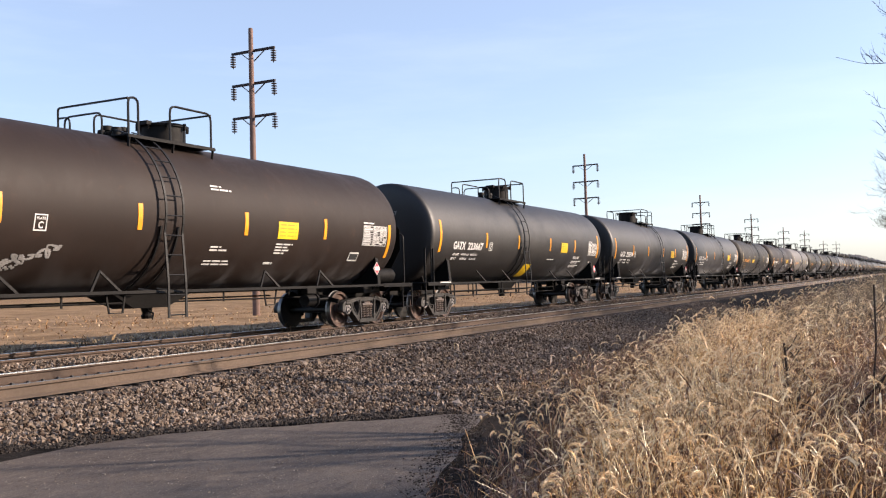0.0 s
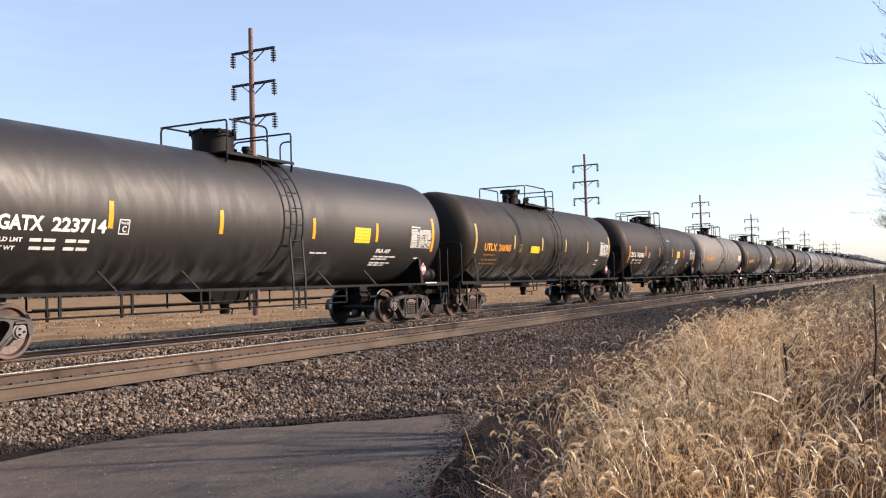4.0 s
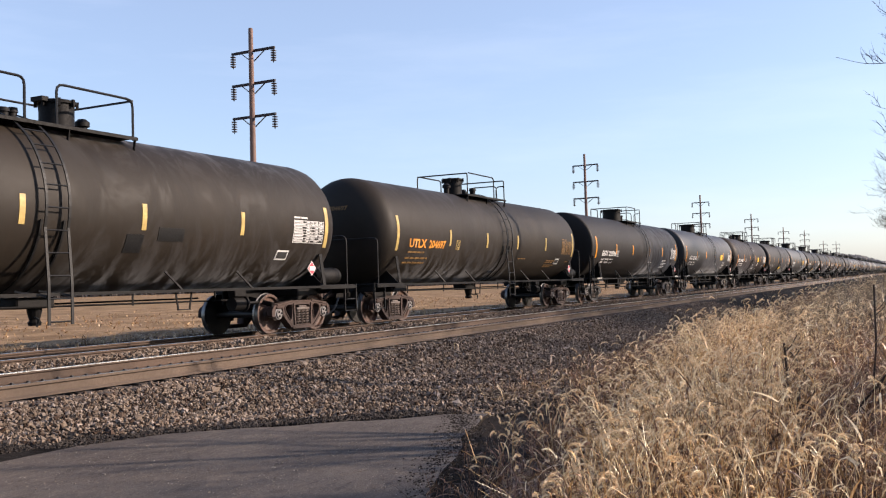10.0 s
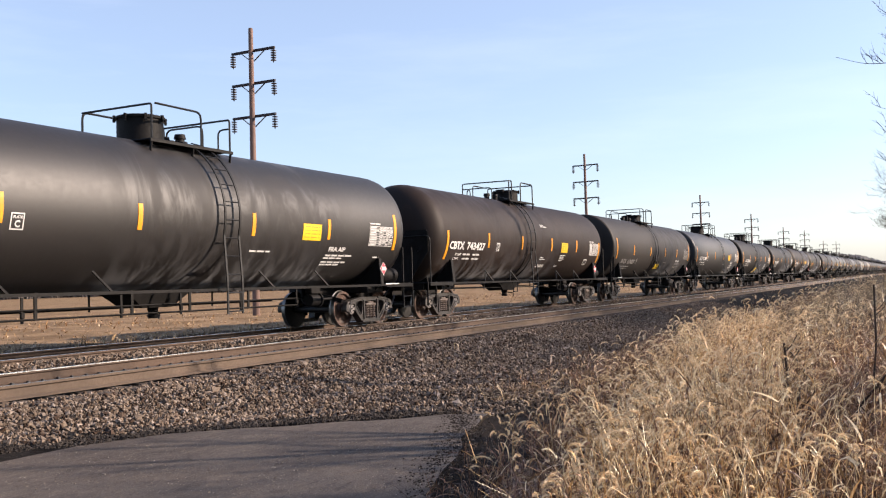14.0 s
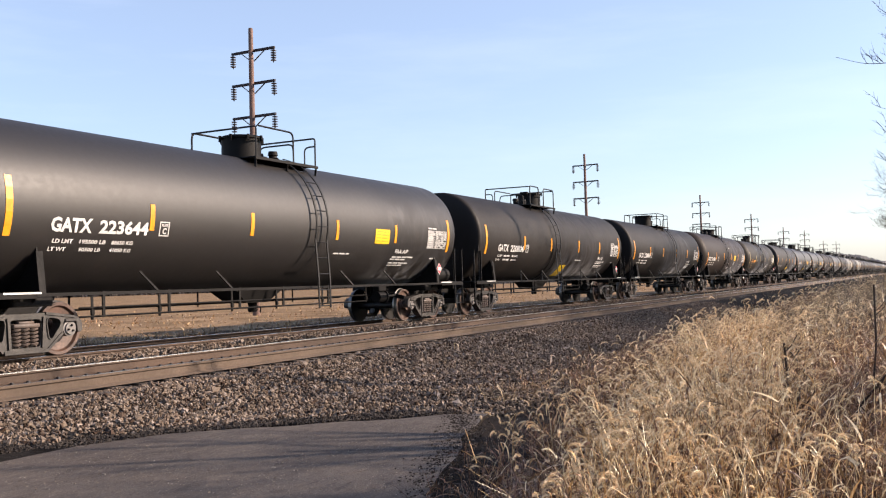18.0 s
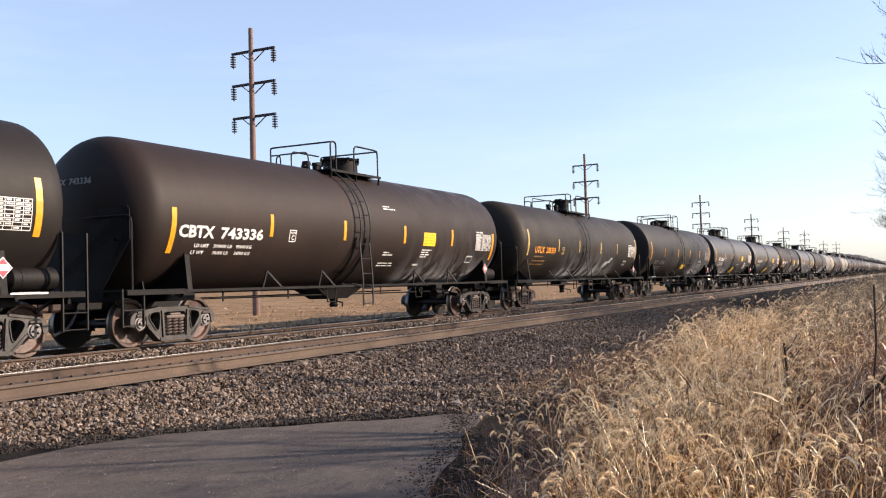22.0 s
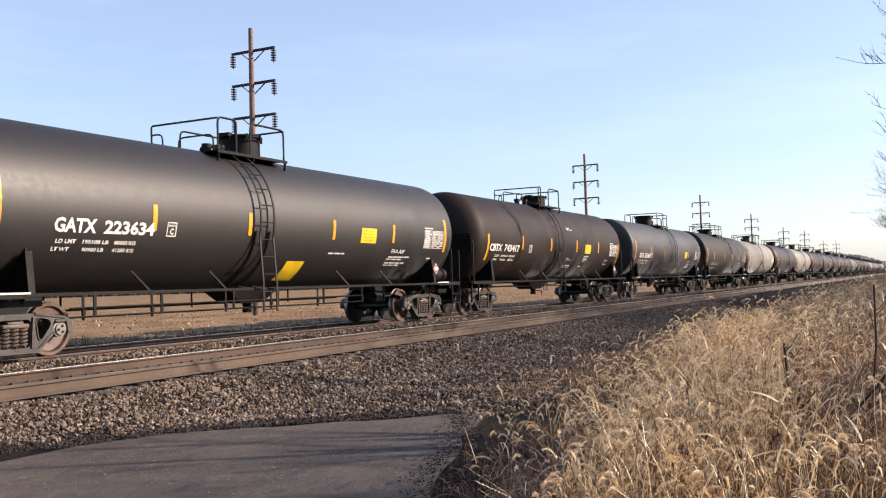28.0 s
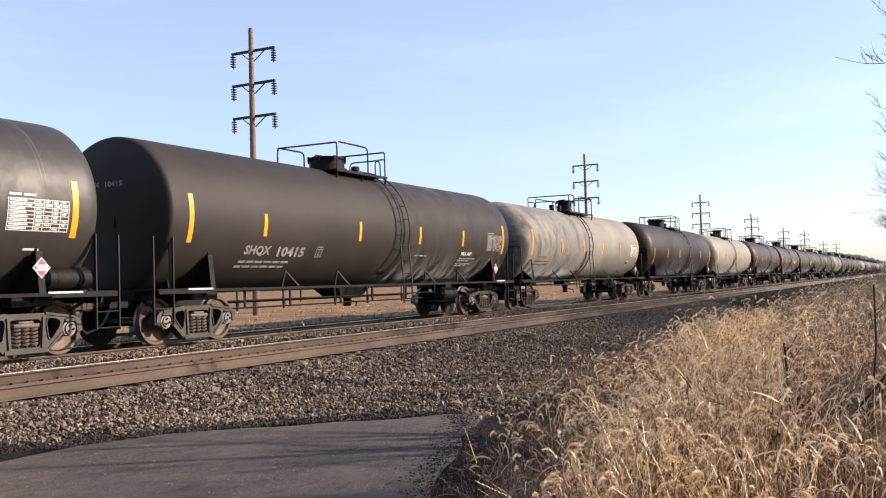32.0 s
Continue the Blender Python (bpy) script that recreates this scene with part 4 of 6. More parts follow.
def tank_car(mark, number, kind, centre, flip, paint, label, ink=M_WHITE, card=False, low_card=False, faded=False, cast=M_CAST, near=True):
    """A tank car with its middle at rail level. mark and number are stencilled on the near side; flip: -1 or 1, the side of the middle where the ladder hangs."""
    half, pitch, depth, power, tc = KINDS[kind][:5]
    BARREL[:] = KINDS[kind][5:7]
    car = new("tank_car")
    car.empty_display_size = 0.3
    tagged(car, label, "tank car", "tank cars of the train")
    car.matrix_basis = pose(centre, FAR_TRACK, 0)
    mirror = flip > 0
    turn = pose(0, 0, 0, 0, 0, 180) if mirror else pose(0, 0, 0)
    tank = part("tank", kept(("tank", kind), lambda: tank_mesh(kind)), paint, car)
    lad_x = {"plain": (-1.08, 0.77), "big": (-1.1, 0.75), "flat": (-0.62, 0.62), "round": (-0.70, 0.30), "oval": (-0.76, 0.76)}[kind][flip > 0]
    part("ladder", kept(("ladder", kind, flip), lambda: ladder_mesh(0.46, not (kind in STEPPED and flip > 0))), M_PIPE, car, m=pose(lad_x, 0, 0))
    nudge = pose((-0.22 if kind in STEPPED else 0.15) if mirror else 0.0, 0, 0)
    walkway = part("walkway", kept(("walkway", kind), lambda: walkway_mesh(kind)), M_STEEL, car, m=nudge @ turn)
    for me in kept(("railing", kind), lambda: railing_meshes(kind)):
        part("railing", me, M_PIPE, walkway)
    at, size, tall, valves = TOPS[kind]
    dome = part("manway", kept(("manway", kind), lambda: manway_mesh(size, tall, at)), M_STEEL, car, m=turn)
    part("lid", kept(("lid", kind), lambda: lid_mesh(size, tall, at)), M_STEEL, dome)
    cluster = part("valve_cluster", kept(("valves", kind), lambda: valve_base_mesh(valves)), M_STEEL, car, m=turn)
    for one in VALVES:
        part("valve", kept(("valve", kind, one), lambda: valve_mesh(valves, *one)), M_STEEL, cluster)
    if kind == "round":
        part("relief_valve", kept("vent", lambda: vent_mesh(1.38)), M_STEEL, car, m=turn)
    part("side_rail", kept(("side_rail", kind), lambda: side_rail_mesh(kind)), M_STEEL, car)
    part("brake_rigging", kept(("low_rail", kind), lambda: low_rail_mesh(kind)), M_STEEL, car)
    part("outlet_valve", kept(("outlet", kind), lambda: outlet_mesh(kind)), M_STEEL, car)
    part("brake_cylinder", kept("brake", cylinder_box_mesh), M_STEEL, car, m=pose(4.9, -0.75, 0.72))
    part("air_reservoir", kept("reservoir", lambda: reservoir_mesh(0.2, 0.5)), M_CAP if number == "206929" else M_STEEL, car, m=pose(7.75, -1.05, 1.30) if kind != "flat" else pose(4.3, -1.0, 0.72))
    for x in (-2.0, 2.4):
        if kind not in STEPPED:
            part("step", kept("step", step_mesh), M_STEEL, car, m=pose(x, 0, 0))
    for s in (-1, 1):
        part("saddle", kept(("saddle", kind, s), lambda: saddle_mesh(kind, s)), M_STEEL, car)
        if number == "206929":
            part("saddle_pad", pad_mesh(kind, s), M_STEEL, car)
        if kind == "oval":
            part("head_shield", kept(("shield", s), lambda: shield_mesh(kind, s)), M_STEEL, car)
        sill = part("stub_sill", kept(("sill", kind, s), lambda: sill_mesh(kind, s)), M_STEEL, car)
        part("coupler", kept(("coupler", kind, s), lambda: coupler_mesh(kind, s)), M_RUSTCAST, sill)
        part("air_hose", kept(("hose", kind, s), lambda: hose_mesh(kind, s)), M_INK, sill)
        part("end_platform", kept(("deck", kind, s, 1), lambda: deck_mesh(kind, s, 1)), M_STEEL, car)
        deck = part("end_platform", kept(("deck", kind, s, -1), lambda: deck_mesh(kind, s, -1)), M_STEEL, car)
        part("end_ladder", kept(("endladder", kind, s), lambda: end_ladder_mesh(kind, s)), M_PIPE, deck)
        part("grab_rail", kept(("hoop", kind, s), lambda: hoop_mesh(kind, s)), M_PIPE, deck)

        def strip():
            bm = bmesh.new()
            box(bm, (s * (tc + 0.42), -1.53, 1.07), (0.7, 0.01, 0.032))
            return finish("edge_strip", bm, None)
        if kind in STEPPED:
            part("edge_strip", kept(("strip", kind, s), strip), M_WHITE, deck)
        truck = part("truck", kept("bolster", bolster_mesh), M_STEEL, car, m=pose(s * tc, 0, 0))
        for y in (-1.0, 1.0):
            part("side_frame", kept(("frame", y), lambda: frame_mesh(y)), cast, truck)
        part("spring_nest", kept("spring", lambda: spring_mesh(-1.0)), M_SPRING, truck)
        for d in (-AXLE, AXLE):
            w = part("wheelset", kept("wheelset", wheelset_mesh), None, truck)
            w.matrix_parent_inverse = Matrix.Translation((d, 0, WHEEL_R))
            WHEELSETS.append(w)
    # stripes, cards and stencils of the near side
    sheet = M_PALE if faded else M_YELLOW
    low, high = (1.73, 2.62) if kind == "oval" else (1.96, 2.92)
    spot = {**PLACES[kind, flip if kind in STEPPED else -1], **APART.get(number, {})}
    for x in (-half, half):
        part("reflective_stripe", kept(("end_stripe", kind, x), lambda: patched("reflective_stripe", x - 0.065, x + 0.065, low, high)), sheet, tank)
    for x in spot["stripes"]:
        part("reflective_stripe", kept(("stripe", kind, x), lambda: patched("reflective_stripe", x - 0.056, x + 0.056, 2.16, 2.64)), sheet, tank)
    if near:
        x0, w = spot["mark"]
        low = 2.06 if kind != "flat" else 1.70
        dim = M_DIMAMBER if ink is M_AMBER else ink
        if mark:
            split, begin = {"UTLX": (0.455, 0.53), "SHQX": (0.41, 0.53)}.get(mark, (0.395, 0.47))
            part("reporting_mark", kept((mark, x0, w), lambda: lettering(mark, 0.25, w * split, x0, low)), ink, tank)
            part("car_number", lettering(number, 0.245, w * (1 - begin), x0 + w * begin, low), ink, tank)
            mark_mesh = head_lettering(mark + "  " + number, kind)
            ys = np.array([-p.co.y for p in mark_mesh.vertices])
            for piece_name, piece in zip(("head_mark", "head_number"), words(mark_mesh, ys)):
                part(piece_name, piece, M_FADED if ink is not M_AMBER else M_DIMAMBER, tank)
        if ink is M_WHITE and mark:
            cx = x0 + (0.5 if kind == "oval" else 0.09)
            known = CAPACITY.get(number, ("", "", "", ""))
            for k, word in enumerate(("LD LMT", "LT WT")):
                v = low - 0.19 - 0.145 * k
                part("capacity_line", lettering(word, 0.075, 0.42 if k == 0 else 0.36, cx - 0.04 * k, v), dim, tank)
                for figure, unit, fx in ((known[2 * k], " LB", 0.56 + 0.03 * k), (known[2 * k + 1], " KG", 1.26)):
                    if figure:
                        part("capacity_figure", lettering(figure + unit, 0.075, 0.095 * len(figure) if unit == " LB" else 0.5, cx + fx, v), dim, tank)
                    else:
                        part("small_print", bars_mesh([(cx + fx, v + 0.01, 0.5, 0.055)]), dim, tank)
        else:
            for i, (dx, dv, length) in enumerate(((0.02, 0.16, 0.95), (-0.02, 0.34, 1.3), (-0.05, 0.49, 1.25)) if kind == "round" else ((-0.05, 0.17, 1.75), (-0.1, 0.30, 1.7))):
                part("small_print", kept((("capacity", kind, flip), i), lambda: bars_mesh([(x0 + dx, low - dv, length, 0.05)])), dim, tank)
        px0 = spot["plate"]
        plate_ink = M_PALE if ink is M_AMBER else dim
        border = part("class_mark", kept(("class", kind, px0), lambda: class_mark_mesh(px0, low)), plate_ink, tank)
        part("class_word", kept(("class_word", kind, px0), lambda: lettering("PLATE", 0.045, 0.17, px0 + 0.04, low + 0.185)), plate_ink, border)
        part("class_letter", kept(("class_letter", kind, px0), lambda: lettering("C", 0.12, 0.1, px0 + 0.075, low + 0.04)), plate_ink, border)
        if kind != "round" or number == "204697":
            for i, row in enumerate(OVAL_PRINT if kind == "oval" else [(4.5, 1.74, 1.15, 0.04), (4.45, 1.67, 0.8, 0.035), (4.45, 1.55, 1.05, 0.04), (4.45, 1.48, 0.8, 0.035), (1.6, 1.8, 0.7, 0.035), (6.7, 1.72, 0.3, 0.035)]):
                part("small_print", kept((("test_marks", kind), i), lambda: bars_mesh([row])), dim, tank)
        if kind in STEPPED:
            part("notice", kept(("aip", kind), lambda: lettering("FRA AIP", 0.115, 0.72, 4.55, 1.87)), M_WHITE, tank)
        px = half - 1.3
        table_ink = M_FADED if ink is M_FADED else M_DIMAMBER if number == "204697" else M_WHITE
        if number != "206929":
            table = part("stencil_table", kept(("grid", kind), lambda: grid_mesh(px, 2.06, 1.16, 0.5, 8)), table_ink, tank)
            for i in range(8):
                part("table_line", kept(("entries", kind, i), lambda: entries_mesh(px, 2.06, 1.16, 0.5, 8, i)), table_ink, table)
            for i, row in enumerate([(px + 0.02, 2.61, 0.5, 0.035)]):
                part("small_print", kept((("heading", kind), i), lambda: bars_mesh([row])), table_ink, table)
        else:
            part("table_border", patched("table_border", px - 0.06, px + 1.2, 2.03, 2.6, 0.0045), M_INK, tank)
            panel = part("stencil_panel", panel_mesh(px, 2.08, 1.14, 0.46, 8), M_WHITE, tank)
            part("table_print", cells_mesh(px, 2.08, 1.14, 0.46, 8), M_INK, panel)
        if kind in ("round", "oval"):
            frame_ = part("stencil_panel", kept(("plate", kind), lambda: panel_mesh(half - 1.75, 1.62, 0.42, 0.24, 2)), M_WHITE, tank)
            part("plate_print", kept(("plate_cells", kind), lambda: patched("table_print", half - 1.72, half - 1.36, 1.66, 1.82, 0.011)), M_INK, frame_)
    hold = part("placard", kept("holder", lambda: diamond_mesh(0.17, -1.56)), M_WHITE, car, m=pose(half - 0.72, 0, 1.47))
    part("placard_sheet", kept("placard", lambda: diamond_mesh(0.145, -1.565)), M_RED, hold)

    def code():
        bm = bmesh.new()
        box(bm, (0, -1.572, 0), (0.21, 0.004, 0.10))
        return finish("placard_panel", bm, None)
    part("placard_panel", kept("code", code), M_WHITE, hold)
    if card:
        x, w = spot["card"], 0.85 if kind == "round" else 0.73
        yellow = part("notice_card", kept(("card", kind, x), lambda: patched("notice_card", x, x + w, 2.05 if kind == "round" else 2.12, 2.30 if kind == "round" else 2.50)), M_CARD, tank)
        for i in range(4 if kind != "round" else 2):
            part("small_print", kept(("card_line", kind, x, i), lambda: bars_mesh([(x + 0.06, (2.42 if kind != "round" else 2.23) - 0.08 * i, w - 0.12, 0.025)])), M_AMBER, yellow)
    if low_card:
        x = spot.get("low", 0.1 if kind == "plain" else -0.42)
        part("notice_card", kept(("low_card", kind, x), lambda: patched("notice_card", x, x + 0.68, 0.95, 1.58) if kind != "flat" else patched("notice_card", 0.15, 1.02, 1.42, 1.72)), M_CARD, tank)
    if number == "204780":
        for x, v, w, h in ((-4.58, 1.36, 0.98, 0.66), (-3.18, 1.52, 0.56, 0.38), (0.95, 1.72, 0.42, 0.36), (1.72, 1.97, 0.68, 0.26)):
            part("painted_patch", patched("painted_patch", x, x + w, v, v + h, 0.007), M_PIPE, tank, "dark painted-out patch")
    if number == "206929":
        for x in (-1.38, -1.22, 1.26, 1.43):
            part("painted_patch", patched("painted_patch", x - 0.05, x + 0.05, 2.2, 2.66, 0.007), M_SHADOWTAPE, tank, "dark mark of a removed reflective stripe")
    if centre < 20:
        part("scrawl", scrawl_mesh(-6.6, -0.14), M_FADED, tank, "faint grey painted scrawl")
    if number == "208359":
        part("scrawl", scrawl_mesh(), M_WHITE, tank, "loose white painted scrawl")
    for ob in car.children_recursive:
        if ob.name.startswith(("table_line", "small_print", "capacity_figure", "capacity_line", "scrawl")):
            tagged(ob, kind="stuff")
    return car


def scrawl_mesh(dx=0.0, dv=0.0):
    """A loose looping stroke of white paint on the barrel, that climbs to a tall last stroke."""
    bm = bmesh.new()
    n = 110
    for i in range(n):
        p, q = [(2.42 + dx + 1.05 * u + 0.09 * math.sin(u * 44), 1.60 + dv + 0.30 * u + (0.07 + 0.05 * math.sin(u * 9)) * math.sin(u * 38 + 1.2 * math.sin(u * 17)) + 0.13 * max(0.0, u - 0.85) / 0.15) for u in (i / n, (i + 1) / n)]
        patch(bm, min(p[0], q[0]) - 0.011, max(p[0], q[0]) + 0.011, min(p[1], q[1]) - 0.011, max(p[1], q[1]) + 0.011, 0.009, 0, 1)
    for i in range(22):
        x, v = 2.36 + dx + 0.42 * i / 22, 1.46 + dv + 0.10 * i / 22 + 0.035 * math.sin(i * 1.3)
        patch(bm, x - 0.012, x + 0.024, v - 0.012, v + 0.014, 0.009, 0, 1)
    return finish("scrawl", bm, None)


def patched(name, x0, x1, v0, v1, off=0.008, skew=0.0):
    bm = bmesh.new()
    patch(bm, x0, x1, v0, v1, off, skew)
    return finish(name, bm, None)


WHEELSETS, CARS = [], []
MATTE, DUSTY, BLACK, BROWN, OLIVE, SLATE, GREY, CREAM = (0.0112, 0.0086, 0.0072), (0.0235, 0.0200, 0.0184), (0.0095, 0.0076, 0.0068), (0.0170, 0.0104, 0.0078), (0.0172, 0.0128, 0.0088), (0.0250, 0.0210, 0.0186), (0.128, 0.118, 0.112), (0.20, 0.188, 0.163)
B_LABEL = "black enamelled tank car with white stencils"
TRAIN = [
    # mark, number, kind, middle, ladder side, base, smear, ink, card, low card, label
    ("", "", "oval", 14.06, -1, BROWN, (0.098, -9, 9, 5.0), "w", 1, 0, "dull brown tank car with white stencils and a yellow card"),
    ("GATX", "223667", "big", 32.14, -1, BLACK, (0.23, 2.5, 7.5, 7.0), "w", 1, 1, B_LABEL + " and two yellow cards"),
    ("GATX", "223709", "big", 50.14, 1, BLACK, (0.26, -2.5, 3.0, 8.0), "w", 1, 0, B_LABEL + " and a yellow card"),
    ("GATX", "223714", "big", 68.10, 1, BLACK, (0.33, -8, 3.0, 8.0), "w", 1, 0, B_LABEL + " and a yellow card"),
    ("UTLX", "206905", "round", 85.94, 1, OLIVE, (0.2, -8, 9, 6.0), "a", -2.35, 0, "olive-black tank car with amber stencils and a yellow card"),
    ("CBTX", "743383", "oval", 103.94, -1, BROWN, (0.29, -4, 4.0, 7.0), "w", 1, 0, "dull brown tank car with dirt smears and a yellow card"),
    ("UTLX", "206929", "round", 121.91, -1, GREY, (2.6, 0.8, 9.0, 11.0), "a", 0, 0, "pale grey tank car smeared dark at one end"),
    ("UTLX", "204780", "round", 139.80, -1, OLIVE, (0.95, -0.5, 7.5, 8.0), "a", 0, 0, "olive-black tank car with amber stencils and smears"),
    ("UTLX", "204697", "round", 157.66, 1, OLIVE, (0.36, -7.0, 1.0, 7.0), "a", 0, 0, "olive-black tank car with amber stencils and smears"),
    ("GATX", "220786", "plain", 175.66, 1, MATTE, (0.9, 0.5, 8, 7.0), "w", 0, 0, B_LABEL + " and dusty smears"),
    ("GATX", "223662", "big", 193.64, 1, BLACK, (0.8, -2, 5, 8.0), "w", 1, 0, B_LABEL + " and a yellow card"),
    ("CBTX", "743427", "oval", 211.81, -1, BROWN, (0.26, -8, 2, 6.0), "w", 1, 0, "dull brown tank car streaked with dirt"),
    ("SHQX", "10421", "flat", 229.76, -1, SLATE, (0.23, 1, 9, 8.0), "f", 0, 1, "slate grey tank car with faded stencils"),
    ("GATX", "223644", "big", 247.77, 1, BLACK, (0.5, 4, 8.5, 8.0), "w", 1, 0, B_LABEL + " and a yellow card"),
    ("GATX", "220806", "plain", 265.80, -1, MATTE, (0.42, -0.5, 6.0, 8.0), "w", 0, 1, B_LABEL + " and grey smears"),
    ("GATX", "220804", "plain", 283.81, 1, MATTE, (0.4, -1, 5, 6.0), "w", 0, 0, B_LABEL + " and dusty smears"),
    ("CBTX", "743336", "oval", 301.83, -1, BROWN, (0.9, 2, 8, 7.0), "w", 1, 0, "dull brown tank car with bold white stencils"),
    ("UTLX", "208359", "round", 319.79, -1, OLIVE, (0.8, -3, 4, 8.0), "a", 0, 0, "olive-black tank car with amber stencils and a white scrawl"),
    ("SHQX", "10420", "flat", 337.70, -1, SLATE, (1, 3, 9, 8.0), "f", 0, 1, "slate grey tank car smeared at one end"),
    ("GATX", "223637", "big", 355.72, -1, BLACK, (0.33, -9, -1.0, 5.0), "w", 1, 1, B_LABEL + " and two yellow cards"),
    ("GATX", "223634", "big", 373.80, -1, BLACK, (0.33, 4.5, 9, 7.0), "w", 1, 1, B_LABEL + " and two yellow cards"),
    ("CBTX", "743417", "oval", 391.93, -1, BROWN, (0.35, -2.5, 4, 6.0), "w", 1, 0, "dull brown tank car with white stencils"),
    ("GATX", "223665", "big", 410.21, 1, DUSTY, (0.39, -9, 9, 5.0), "w", 1, 0, B_LABEL + " and a yellow card"),
    ("SHQX", "10415", "flat", 428.19, 1, SLATE, (0.9, 0.5, 9, 8.0), "f", 0, 0, "slate grey tank car smeared at one end"),
    ("", "", "round", 445.89, -1, CREAM, (2.0, -9, -1.5, 5.0), "a", 0, 0, "dirty white tank car with amber stencils"),
]
FAR_TONES = [BROWN, CREAM, BROWN, SLATE, BLACK, BROWN, OLIVE, GREY, BLACK, BLACK, SLATE, OLIVE, CREAM, BLACK, GREY, BROWN, BLACK, SLATE, CREAM, BLACK]
FAR_LABELS = {BROWN: "dull brown tank car", CREAM: "dirty white tank car", SLATE: "slate grey tank car", BLACK: "black tank car", OLIVE: "olive-black tank car", GREY: "pale grey tank car"}


def build_train():
    inks = {"w": M_WHITE, "a": M_AMBER, "f": M_FADED}
    for mark, number, kind, middle, flip, base, smear, ink, card, low, label in TRAIN:
        tone = (0.05, 0.047, 0.045) if base in (MATTE, DUSTY, BLACK, BROWN, SLATE, OLIVE) else (0.035, 0.034, 0.034)
        paint = tank_paint("tank_enamel", base, smear, tone, 0.3 if base in (CREAM, BROWN) else 0.1, *((0.53, 0.60) if kind == "big" else (0.6, 0.22)), 0.75 if base is DUSTY else 0.10, 0.3 if base is GREY else 0.0)
        CARS.append((tank_car(mark, number, kind, middle, flip, paint, label, inks[ink], card, low, kind == "round" and ink == "a" and base != CREAM, M_RUSTCAST if kind == "round" else M_CAST), middle))
    paints = {}
    middle = TRAIN[-1][3]
    for i, base in enumerate(FAR_TONES):
        middle += 17.95
        kind = "round" if base in (CREAM, GREY, OLIVE) else "oval" if base is BROWN else "big"
        if base not in paints:
            paints[base] = tank_paint("tank_enamel", base, (0.5, -5, 5, 6.0), (0.055, 0.053, 0.052) if base not in (CREAM, GREY) else (0.035, 0.034, 0.034), rust=0.2)
        CARS.append((tank_car("", "", kind, middle, -1 if i % 2 else 1, paints[base], FAR_LABELS[base] + " with yellow side stripes", M_WHITE, int(kind == "big"), near=False), middle))


build_train()


def motions():
    """The train rolls by, and its wheels turn with it."""
    for car, middle in CARS:
        walk(car, [(t, pose(middle - travelled(t), FAR_TRACK, 0)) for t in (0, 4, 5.6, 6.2, 6.4, 6.45, 6.5, 6.55, 6.6, 6.8, 7.4, 9, 12, 16, 20, 24, 28, 32)])
    first = WHEELSETS[0]
    walk(first, [(k / FPS, pose(0, 0, 0, 0, math.degrees(-travelled(k / FPS) / WHEEL_R), 0)) for k in range(int(SECONDS * FPS) + 1)])
    for other in WHEELSETS[1:]:
        other.rotation_mode = "QUATERNION"
        keys = other.animation_data_create()
        keys.action = first.animation_data.action
        keys.action_slot = first.animation_data.action_slot

# ---- poles ----


def utility_pole(x, y, top, arms, label):
    pole = new("utility_pole")
    pole.matrix_basis = pose(x, y, level(y) - 0.1, -0.25, 0.35, 0)
    tagged(pole, label, "utility pole", "utility poles beside the railway")
    h = top - level(y) + 0.1
    bm = bmesh.new()
    lathe(bm, [(0, 0), (0, 0.19), (h * 0.5, 0.16), (h - 0.05, 0.115), (h, 0.1), (h, 0)], 14, "z")
    part("post", finish("post", bm, M_POLE, 40), M_POLE, pole)
    for z in arms:
        bm = bmesh.new()
        zz = z - level(y) + 0.1
        box(bm, (0.16, 0, zz), (0.11, 2.75, 0.13), None, 0.01)
        arm = part("crossarm", bm, M_ARM, pole)
        for s in (-1, 1):
            bm = bmesh.new()
            beam(bm, (0.16, s * 0.75, zz - 0.05), (0.13, s * 0.08, zz - 0.55), 0.05, 0.04)
            part("brace", bm, M_ARM, arm)
            bm = bmesh.new()
            prof = [(zz - 0.06, 0.02)]
            for k in range(5):
                q = zz - 0.12 - k * 0.125
                prof += [(q, 0.04), (q - 0.02, 0.15), (q - 0.05, 0.15), (q - 0.07, 0.04)]
            prof += [(zz - 0.74, 0.03), (zz - 0.8, 0.0)]
            lathe(bm, prof, 10, "z", (0.16, s * 1.30, 0))
            part("insulator", finish("insulator", bm, M_INSUL, 40), M_INSUL, arm)
    return pole


POLE_Y = 30.0
for px_, top in ((38.15, 14.45), (92.3, 13.95), (150.0, 13.8), (201.0, 13.6), (253.0, 12.9), (304.0, 14.0), (368.0, 12.5), (430.0, 14.0)):
    utility_pole(px_, POLE_Y, top, [top - 1.15, top - 2.85, top - 4.56], "weathered wooden utility pole with three crossarms and dark insulators")


